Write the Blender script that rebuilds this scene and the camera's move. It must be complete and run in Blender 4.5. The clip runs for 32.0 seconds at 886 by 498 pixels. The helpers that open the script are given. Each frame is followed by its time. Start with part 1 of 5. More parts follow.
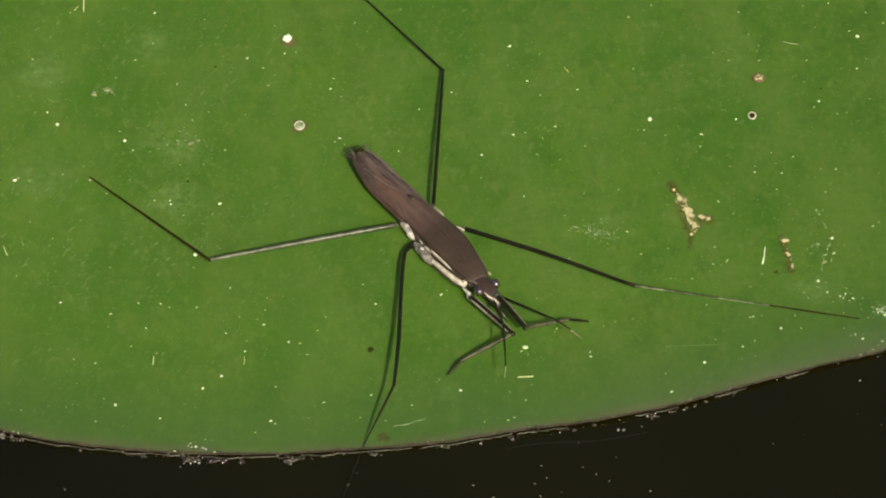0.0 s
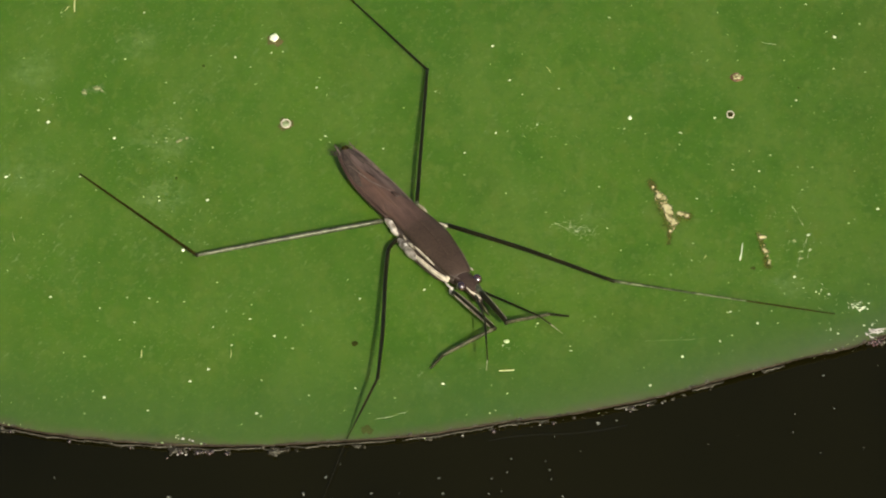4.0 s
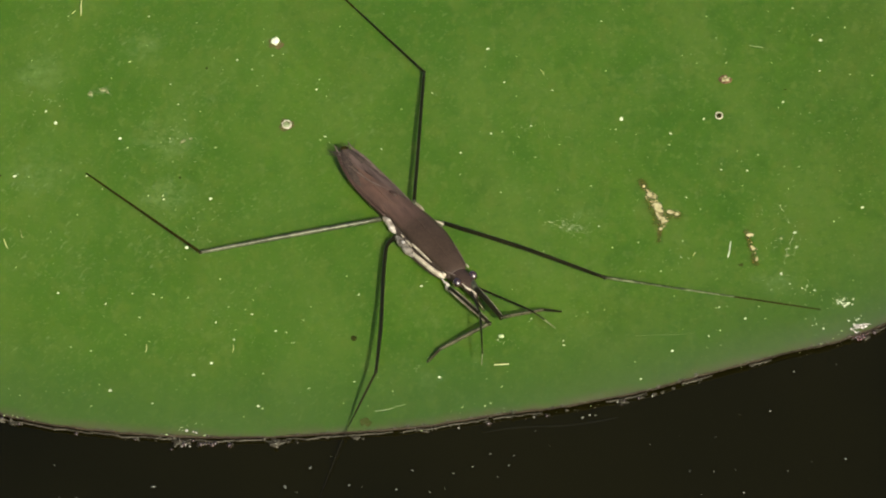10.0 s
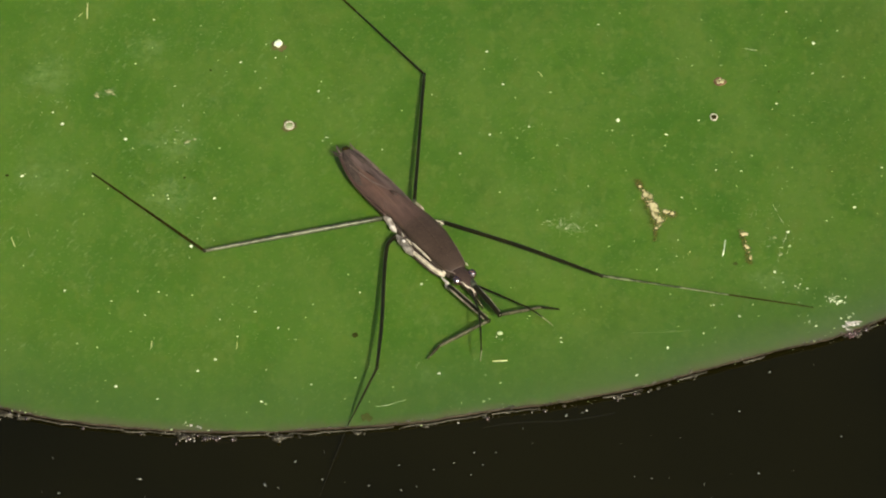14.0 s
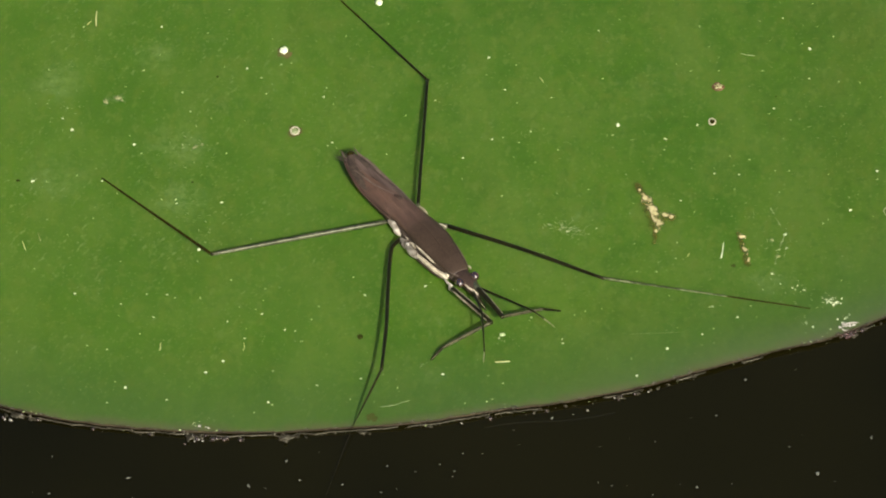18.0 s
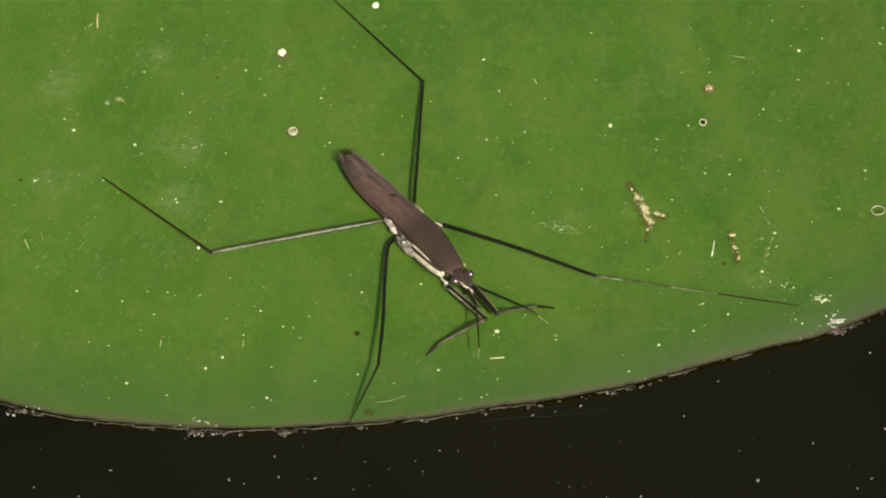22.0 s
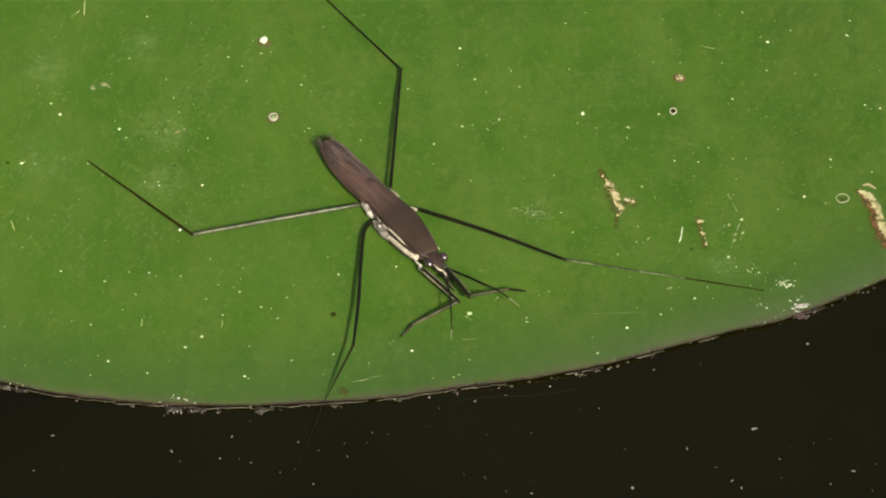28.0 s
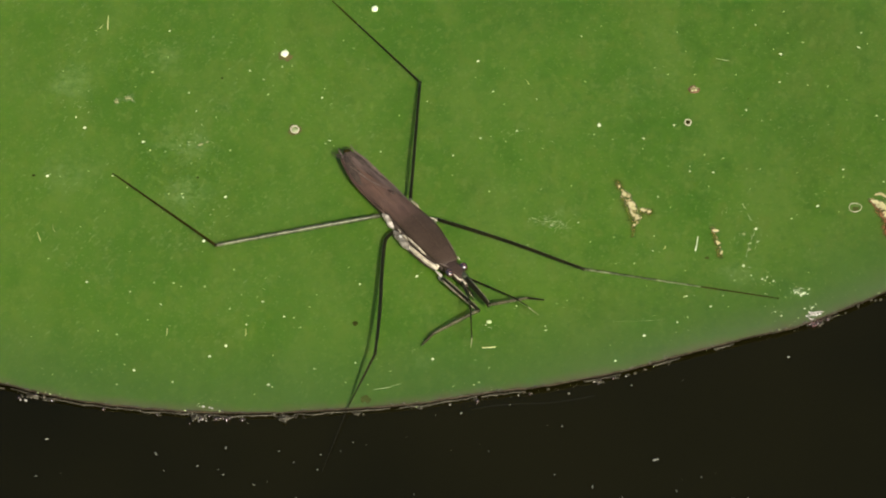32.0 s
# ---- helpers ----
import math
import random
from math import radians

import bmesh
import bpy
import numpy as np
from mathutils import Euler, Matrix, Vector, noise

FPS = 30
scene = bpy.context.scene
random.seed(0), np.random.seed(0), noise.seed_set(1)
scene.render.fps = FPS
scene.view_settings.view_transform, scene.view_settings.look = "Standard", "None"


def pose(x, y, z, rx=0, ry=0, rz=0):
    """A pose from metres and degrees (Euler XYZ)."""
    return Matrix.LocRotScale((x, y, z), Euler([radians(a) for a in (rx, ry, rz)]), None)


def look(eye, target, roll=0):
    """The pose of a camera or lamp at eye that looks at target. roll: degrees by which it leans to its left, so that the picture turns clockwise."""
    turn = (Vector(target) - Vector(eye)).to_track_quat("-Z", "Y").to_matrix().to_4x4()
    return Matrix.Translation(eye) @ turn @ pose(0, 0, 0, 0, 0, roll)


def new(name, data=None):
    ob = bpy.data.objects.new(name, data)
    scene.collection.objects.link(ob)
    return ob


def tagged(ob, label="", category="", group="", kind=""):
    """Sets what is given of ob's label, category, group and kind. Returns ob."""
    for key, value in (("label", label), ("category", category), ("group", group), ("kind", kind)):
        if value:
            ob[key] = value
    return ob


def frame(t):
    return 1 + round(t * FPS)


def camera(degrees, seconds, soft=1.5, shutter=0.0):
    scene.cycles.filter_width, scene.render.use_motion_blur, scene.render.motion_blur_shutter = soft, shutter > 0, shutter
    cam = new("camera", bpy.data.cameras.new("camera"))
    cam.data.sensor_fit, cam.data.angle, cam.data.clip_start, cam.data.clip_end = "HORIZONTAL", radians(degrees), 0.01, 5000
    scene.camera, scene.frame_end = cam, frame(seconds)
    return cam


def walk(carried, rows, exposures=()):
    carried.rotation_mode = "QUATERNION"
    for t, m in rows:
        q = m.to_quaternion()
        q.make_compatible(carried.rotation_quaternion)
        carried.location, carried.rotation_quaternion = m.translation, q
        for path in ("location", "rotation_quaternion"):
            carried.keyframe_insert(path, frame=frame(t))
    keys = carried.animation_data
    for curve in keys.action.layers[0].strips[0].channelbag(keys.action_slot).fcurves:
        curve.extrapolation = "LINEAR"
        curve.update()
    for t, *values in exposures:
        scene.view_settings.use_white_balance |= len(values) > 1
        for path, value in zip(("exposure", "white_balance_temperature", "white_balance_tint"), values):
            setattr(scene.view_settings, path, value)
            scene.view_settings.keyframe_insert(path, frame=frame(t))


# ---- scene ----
# camera and its path: seconds, eye, target, roll
PATH = [
    (0.0, (-0.001555, -0.368449, 0.369342), (-0.001295, 0.000680, 0.0), -0.086),
    (0.5, (-0.001363, -0.369214, 0.369587), (-0.001282, 0.000662, 0.0), -0.102),
    (1.0, (-0.001255, -0.370346, 0.370672), (-0.001201, 0.000812, 0.0), -0.183),
    (1.5, (-0.001115, -0.370427, 0.372254), (-0.001180, 0.000760, 0.0), -0.196),
    (2.0, (-0.001080, -0.372088, 0.372546), (-0.000984, 0.000549, 0.0), -0.154),
    (2.5, (-0.000707, -0.372769, 0.373177), (-0.000798, 0.000499, 0.0), -0.109),
    (3.0, (-0.000377, -0.374029, 0.373900), (-0.000548, 0.000245, 0.0), -0.019),
    (3.5, (0.000022, -0.374769, 0.375031), (-0.000438, 0.000207, 0.0), -0.054),
    (5.5, (-0.000277, -0.378207, 0.378723), (-0.000208, 0.000091, 0.0), -0.096),
    (6.0, (-0.000014, -0.379275, 0.379505), (-0.000028, -0.000159, 0.0), 0.115),
    (6.5, (0.000140, -0.380353, 0.379948), (-0.000032, -0.000302, 0.0), 0.031),
    (7.0, (0.000272, -0.380809, 0.381375), (0.000104, -0.000169, 0.0), 0.035),
    (7.5, (0.000460, -0.382105, 0.381956), (0.000136, -0.000422, 0.0), 0.070),
    (8.0, (0.000414, -0.382695, 0.382847), (0.000149, -0.000182, 0.0), 0.002),
    (8.5, (0.000459, -0.383456, 0.383972), (0.000099, -0.000212, 0.0), 0.030),
    (9.0, (0.000002, -0.384732, 0.384800), (0.000000, 0.000000, 0.0), 0.001),
    (9.5, (0.000067, -0.385598, 0.385425), (-0.000138, 0.000030, 0.0), 0.058),
    (10.0, (0.000040, -0.386302, 0.386664), (-0.000231, 0.000180, 0.0), -0.047),
    (10.5, (-0.000360, -0.387059, 0.387730), (-0.000214, 0.000060, 0.0), 0.045),
    (11.0, (-0.000441, -0.387928, 0.389079), (-0.000297, 0.000129, 0.0), -0.014),
    (11.5, (-0.000176, -0.389402, 0.389112), (-0.000273, 0.000026, 0.0), -0.013),
    (12.0, (-0.001132, -0.389818, 0.390266), (-0.000478, 0.000382, 0.0), -0.015),
    (12.5, (-0.000929, -0.390842, 0.390949), (-0.000495, 0.000448, 0.0), -0.035),
    (13.0, (-0.000992, -0.391772, 0.392198), (-0.000584, 0.000525, 0.0), -0.069),
    (13.5, (-0.000119, -0.392314, 0.393292), (-0.000365, 0.000284, 0.0), 0.005),
    (14.0, (-0.000161, -0.394013, 0.393292), (-0.000216, 0.000082, 0.0), 0.013),
    (14.5, (0.000519, -0.394212, 0.394734), (-0.000095, 0.000056, 0.0), -0.092),
    (16.5, (0.000489, -0.398097, 0.398221), (-0.000117, 0.000062, 0.0), -0.054),
    (17.0, (0.000089, -0.399553, 0.398390), (-0.000258, 0.000254, 0.0), -0.074),
    (17.5, (-0.000049, -0.399938, 0.400022), (-0.000417, 0.000300, 0.0), -0.106),
    (18.0, (-0.000193, -0.400798, 0.400749), (-0.000401, 0.000314, 0.0), -0.125),
    (18.5, (0.000350, -0.401859, 0.401222), (-0.000263, 0.000257, 0.0), -0.096),
    (19.0, (0.000572, -0.402742, 0.402556), (-0.000092, 0.000187, 0.0), -0.105),
    (19.5, (0.000302, -0.404137, 0.402834), (-0.000056, 0.000048, 0.0), -0.061),
    (20.0, (0.000595, -0.404177, 0.404527), (-0.000009, 0.000003, 0.0), -0.091),
    (20.5, (0.000217, -0.405316, 0.405187), (-0.000076, 0.000045, 0.0), -0.092),
    (21.0, (0.000032, -0.406266, 0.406020), (-0.000148, 0.000110, 0.0), -0.089),
    (21.5, (-0.000026, -0.406907, 0.406882), (-0.000166, 0.000082, 0.0), -0.047),
    (22.0, (-0.000634, -0.408370, 0.407270), (-0.000145, 0.000176, 0.0), -0.057),
    (22.5, (0.000055, -0.409511, 0.408067), (0.000006, -0.000123, 0.0), 0.053),
    (23.0, (0.001158, -0.409633, 0.409293), (0.000170, -0.000157, 0.0), -0.050),
    (23.5, (0.001778, -0.410912, 0.410101), (0.000414, -0.000424, 0.0), 0.003),
    (24.0, (0.001579, -0.412249, 0.410511), (0.000540, -0.000576, 0.0), 0.028),
    (24.5, (0.001170, -0.412754, 0.411753), (0.000509, -0.000548, 0.0), 0.020),
    (26.5, (0.002315, -0.416685, 0.415009), (0.001048, -0.001051, 0.0), 0.157),
    (27.0, (0.003108, -0.417790, 0.415921), (0.001361, -0.001097, 0.0), 0.149),
    (27.5, (0.003747, -0.418165, 0.417249), (0.001455, -0.001362, 0.0), 0.173),
    (28.0, (0.003301, -0.419293, 0.417885), (0.001319, -0.001156, 0.0), 0.121),
    (28.5, (0.003415, -0.420708, 0.417951), (0.001383, -0.001186, 0.0), 0.174),
    (29.0, (0.003072, -0.421134, 0.419489), (0.001200, -0.001043, 0.0), 0.153),
    (29.5, (0.002228, -0.421952, 0.420912), (0.000930, -0.000913, 0.0), 0.100),
    (30.0, (0.002341, -0.423146, 0.421281), (0.000800, -0.000703, 0.0), 0.026),
    (30.5, (0.002421, -0.423620, 0.422156), (0.000640, -0.000634, 0.0), 0.027),
    (31.0, (0.001779, -0.424661, 0.423585), (0.000429, -0.000519, 0.0), -0.050),
    (31.5, (0.001546, -0.424908, 0.424850), (0.000264, -0.000174, 0.0), -0.094),
    (32.0, (0.001168, -0.426192, 0.424900), (0.000157, -0.000337, 0.0), 0.019),
]
cam = camera(5.0, 32.0, soft=2.0)
walk(cam, [(t, look(e, g, r)) for t, e, g, r in PATH], exposures=[(0, 0.26, 6520, 10), (7, 0.28, 6520, 10), (12, 0.31, 6520, 10), (18, 0.34, 6520, 10), (32, 0.34, 6520, 10)])

# ---- light: clear sky, one sun behind the camera, slightly to its right ----
SUN = Vector((0.40, -1.16, 1.0)).normalized()
world = bpy.data.worlds.new("sky")
world.use_nodes = True
scene.world = world
wn = world.node_tree
sky = wn.nodes.new("ShaderNodeTexSky")
sky.sky_type, sky.sun_disc = "NISHITA", False
sky.air_density, sky.dust_density, sky.ozone_density = 0.7, 6.0, 0.3  # hazy summer air
sky.sun_elevation, sky.sun_rotation = math.asin(SUN.z), math.atan2(SUN.x, SUN.y)
wn.links.new(sky.outputs[0], wn.nodes["Background"].inputs[0])
wn.nodes["Background"].inputs[1].default_value = 0.080
sun_data = bpy.data.lights.new("sun", "SUN")
sun_data.energy, sun_data.angle, sun_data.color = 3.95, radians(0.53), (1.0, 0.95, 0.86)
sun = new("sun", sun_data)
sun.matrix_world = look(SUN * 3.0, (0, 0, 0))

MM = 0.001  # the plan below is in millimetres
LEAF_X, LEAF_Y, LEAF_R = -10.89, 58.18, 71.90
WATER_Z = -0.3


# ---- materials ----
class Nodes:
    """A few words for building one node material."""

    def __init__(self, name):
        self.mat = bpy.data.materials.new(name)
        self.mat.use_nodes = True
        self.t = self.mat.node_tree
        self.b = self.t.nodes["Principled BSDF"]
        self.co = self.t.nodes.new("ShaderNodeTexCoord").outputs["Object"]

    def put(self, kind, inputs=(), operation="", smooth=False, blend=""):
        n = self.t.nodes.new(kind)
        if operation:
            n.operation = operation
        if smooth:
            n.interpolation_type = "SMOOTHSTEP"
        if blend:
            n.data_type, n.blend_type = "RGBA", blend
        for k, v in inputs:
            if isinstance(v, bpy.types.NodeSocket):
                self.t.links.new(v, n.inputs[k])
            else:
                n.inputs[k].default_value = v
        return n

    def noise(self, mm, detail=3.0, rough=0.55, vec=None, stretch=None):
        v = vec or self.co
        if stretch:
            v = self.put("ShaderNodeMapping", [("Vector", v), ("Scale", stretch)]).outputs[0]
        return self.put("ShaderNodeTexNoise", [("Vector", v), ("Scale", 1000.0 / mm), ("Detail", detail), ("Roughness", rough)]).outputs[0]

    def ramp(self, fac, lo, hi):
        return self.put("ShaderNodeMapRange", [("Value", fac), ("From Min", lo), ("From Max", hi)], smooth=True).outputs[0]

    def mix(self, fac, a, b, blend="MIX"):
        return self.put("ShaderNodeMix", [(0, fac), (6, (*a, 1) if isinstance(a, tuple) else a), (7, (*b, 1) if isinstance(b, tuple) else b)], blend=blend).outputs[2]

    def math(self, op, a, b=0.0):
        return self.put("ShaderNodeMath", [(0, a), (1, b)], operation=op).outputs[0]

    def bump(self, height, mm, strength=1.0):
        n = self.put("ShaderNodeBump", [("Height", height), ("Distance", mm * MM), ("Strength", strength)])
        self.t.links.new(n.outputs[0], self.b.inputs["Normal"])

    def set(self, **kw):
        for k, v in kw.items():
            key = k.replace("_", " ")
            if isinstance(v, bpy.types.NodeSocket):
                self.t.links.new(v, self.b.inputs[key])
            else:
                self.b.inputs[key].default_value = (*v, 1) if isinstance(v, tuple) and "Color" in key else v
        return self


def plain(name, dark, light, rough, mm=0.3, bump=0.01, spec=0.5, coat=0.0, spread=0.0, stretch=None, sheen=None):
    """Two tones of one surface, mixed by a fine and a coarse grain, with a little relief."""
    n = Nodes(name)
    fine, coarse = n.noise(mm, 4, stretch=stretch), n.noise(mm * 5, 2)
    f = n.ramp(n.math("ADD", n.math("MULTIPLY", fine, 0.6), n.math("MULTIPLY", coarse, 0.4)), 0.35, 0.65)
    c = n.mix(f, dark, light)
    if spread:
        r = n.put("ShaderNodeObjectInfo").outputs["Random"]
        c = n.mix(n.math("MULTIPLY", r, spread), c, tuple(v * 0.45 for v in light))
    n.set(Base_Color=c, Roughness=rough, Specular_IOR_Level=spec, Coat_Weight=coat)
    if sheen:
        n.b.inputs["Specular Tint"].default_value = (*sheen, 1)
    n.bump(fine, bump)
    return n.mat


def crust_material(name, dark, light, cover, lo, hi):
    """A dried crust that thins out to nothing at its torn edge."""
    n = Nodes(name)
    fine, mid = n.noise(0.22, 4, 0.65), n.noise(0.55, 3)
    c = n.mix(n.ramp(n.math("ADD", n.math("MULTIPLY", fine, 0.5), n.math("MULTIPLY", mid, 0.5)), 0.40, 0.62), dark, light)
    at = n.put("ShaderNodeAttribute")
    at.attribute_name = "cover"
    edge = n.math("ADD", at.outputs["Fac"], n.math("ADD", n.math("MULTIPLY", n.math("SUBTRACT", fine, 0.5), 1.1), n.math("MULTIPLY", n.math("SUBTRACT", mid, 0.5), 1.3)))
    n.set(Base_Color=c, Roughness=0.55, Specular_IOR_Level=0.35, Alpha=n.math("MULTIPLY", n.ramp(edge, lo, hi), cover))
    n.bump(fine, 0.015)
    return n.mat


def leaf_material():
    n = Nodes("leaf_green")
    st = (1.0, 0.6, 1.0)
    big, mid, fine, grain = n.noise(14, 3, stretch=st), n.noise(3.2, 4, stretch=st), n.noise(0.55, 4, 0.65), n.noise(0.12, 2)
    c = n.mix(n.ramp(big, 0.36, 0.64), (0.044, 0.122, 0.009), (0.066, 0.148, 0.013))
    c = n.mix(n.math("MULTIPLY", n.ramp(mid, 0.42, 0.62), 0.60), c, (0.082, 0.158, 0.022))
    c = n.mix(n.math("MULTIPLY", n.ramp(n.noise(2.1, 4, stretch=st), 0.50, 0.66), 0.55), c, (0.036, 0.112, 0.006))
    c = n.mix(n.math("MULTIPLY", n.ramp(n.noise(6.0, 3, stretch=st), 0.52, 0.70), 0.30), c, (0.070, 0.122, 0.014))
    c = n.mix(n.math("MULTIPLY", n.ramp(fine, 0.48, 0.68), 0.38), c, (0.034, 0.100, 0.006))
    c = n.mix(n.math("MULTIPLY", n.ramp(n.noise(0.9, 3, stretch=st), 0.52, 0.68), 0.38), c, (0.094, 0.150, 0.022))
    c = n.mix(n.math("MULTIPLY", n.ramp(n.noise(0.20, 3), 0.60, 0.70), 0.72), c, (0.125, 0.205, 0.060))
    c = n.mix(n.math("MULTIPLY", n.ramp(n.noise(0.55, 2, 0.5, stretch=st), 0.57, 0.72), 0.45), c, (0.115, 0.190, 0.046))
    c = n.mix(n.math("MULTIPLY", n.ramp(n.noise(1.4, 3, 0.6, stretch=st), 0.56, 0.70), 0.35), c, (0.104, 0.172, 0.034))
    # faint veins that run out from the stalk
    sep = n.put("ShaderNodeSeparateXYZ", [(0, n.co)])
    ang = n.math("ARCTAN2", sep.outputs[0], sep.outputs[1])
    inset = n.put("ShaderNodeAttribute")
    inset.attribute_name = "inset"  # millimetres in from the leaf's edge
    rad = n.math("SUBTRACT", LEAF_R * MM, n.math("MULTIPLY", inset.outputs["Fac"], MM))
    wob = n.math("ADD", n.math("MULTIPLY", ang, 26.0), n.math("MULTIPLY", n.noise(16, 2), 5.0))
    vein = n.ramp(n.math("SINE", wob), 0.80, 1.0)
    c = n.mix(n.math("MULTIPLY", vein, 0.22), c, (0.095, 0.175, 0.028))
    # the leaf's colour grades a little paler and yellower towards one side
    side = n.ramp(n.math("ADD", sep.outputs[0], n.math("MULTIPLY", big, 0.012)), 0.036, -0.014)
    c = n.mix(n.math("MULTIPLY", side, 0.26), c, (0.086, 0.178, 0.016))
    # and a little darker towards the other
    dark_side = n.ramp(n.math("ADD", sep.outputs[0], n.math("MULTIPLY", big, 0.010)), 0.026, 0.044)
    c = n.mix(n.math("MULTIPLY", dark_side, 0.85), c, (0.87, 0.89, 0.86), "MULTIPLY")
    # thin dried film, in patches
    film = n.math("MULTIPLY", n.ramp(n.noise(7, 3), 0.57, 0.76), n.ramp(n.noise(0.4, 5, 0.7), 0.42, 0.72))
    c = n.mix(n.math("MULTIPLY", film, 0.12), c, (0.26, 0.31, 0.20))
    # a few hazy whitish patches where a puddle dried
    ox, oy = n.math("ADD", sep.outputs[0], LEAF_X * MM), n.math("ADD", sep.outputs[1], LEAF_Y * MM)
    speck = n.math("ADD", n.math("MULTIPLY", n.ramp(n.noise(0.5, 5, 0.7), 0.35, 0.75), 0.7), n.math("MULTIPLY", n.ramp(n.noise(2.0, 4, 0.6), 0.40, 0.62), 0.5))
    for px, py, pr in ((-15.4, 8.6, 2.6), (-22.4, 13.9, 2.2), (-15.2, 4.2, 2.2), (-22.1, 6.3, 2.4), (-16.8, 15.8, 1.6), (17.6, -2.2, 1.7), (7.3, 2.9, 0.9), (21.3, -3.8, 0.9), (-0.9, -9.6, 1.0)):
        dx, dy = n.math("SUBTRACT", ox, px * MM), n.math("SUBTRACT", oy, py * MM)
        dist = n.math("SQRT", n.math("ADD", n.math("MULTIPLY", dx, dx), n.math("MULTIPLY", dy, dy)))
        c = n.mix(n.math("MULTIPLY", n.math("MULTIPLY", n.ramp(dist, pr * MM, pr * 0.1 * MM), speck), 0.36), c, (0.20, 0.30, 0.12))
    # short faint dust streaks, all drawn the same way, more of them on the paler side
    slant = n.put("ShaderNodeMapping", [("Vector", n.co), ("Rotation", (0.0, 0.0, -0.95))]).outputs[0]
    streak = n.math("MULTIPLY", n.ramp(n.noise(0.24, 3, 0.55, vec=slant, stretch=(0.42, 1.0, 1.0)), 0.59, 0.69), n.ramp(n.noise(4.0, 3, 0.6), 0.44, 0.62))
    c = n.mix(n.math("MULTIPLY", streak, n.math("ADD", n.math("MULTIPLY", side, 0.55), 0.12)), c, (0.165, 0.245, 0.105))
    # paler, bluer margin and a brown rim
    edge = n.ramp(rad, (LEAF_R - 7.5) * MM, (LEAF_R - 0.4) * MM)
    c = n.mix(n.math("MULTIPLY", edge, 0.6), c, (0.047, 0.103, 0.024))
    rim = n.ramp(n.math("ADD", rad, n.math("MULTIPLY", n.noise(1.1, 3), 0.00030)), (LEAF_R + 0.00) * MM, (LEAF_R + 0.20) * MM)
    c = n.mix(n.math("MULTIPLY", n.ramp(rad, (LEAF_R - 0.9) * MM, (LEAF_R - 0.1) * MM), n.math("MULTIPLY", n.ramp(n.noise(2.5, 3), 0.35, 0.6), 0.5)), c, (0.088, 0.095, 0.055))
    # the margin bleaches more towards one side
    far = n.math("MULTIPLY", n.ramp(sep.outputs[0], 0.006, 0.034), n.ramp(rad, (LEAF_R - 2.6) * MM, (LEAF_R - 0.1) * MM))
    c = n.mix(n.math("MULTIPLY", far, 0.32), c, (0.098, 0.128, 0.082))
    strip = n.ramp(n.math("ADD", rad, n.math("MULTIPLY", n.noise(1.6, 3), 0.00055)), (LEAF_R - 0.30) * MM, (LEAF_R + 0.22) * MM)
    c = n.mix(n.math("MULTIPLY", strip, 0.32), c, (0.085, 0.088, 0.055))
    c = n.mix(rim, c, (0.052, 0.040, 0.026))
    c = n.mix(1.0, c, (1.09, 1.03, 0.87), "MULTIPLY")
    n.set(Base_Color=c, Roughness=n.math("ADD", n.math("MULTIPLY", mid, 0.12), 0.40), Specular_IOR_Level=0.35,
          Subsurface_Weight=0.78, Subsurface_Radius=(1.2, 1.0, 0.4), Subsurface_Scale=0.0009)
    n.bump(n.math("ADD", n.math("MULTIPLY", fine, 0.7), n.math("ADD", n.math("MULTIPLY", grain, 0.2), n.math("MULTIPLY", mid, 1.2))), 0.035, 0.8)
    return n.mat


def water_material():
    n = Nodes("pond_water")
    c = n.mix(n.ramp(n.noise(30, 3), 0.35, 0.65), (0.0046, 0.0044, 0.0006), (0.0076, 0.0070, 0.0012))
    n.set(Base_Color=c, Roughness=0.06, IOR=1.333)
    n.bump(n.math("ADD", n.noise(6, 2, stretch=(0.5, 1.6, 1.0)), n.math("MULTIPLY", n.noise(40, 2), 5.0)), 0.05, 0.35)
    return n.mat


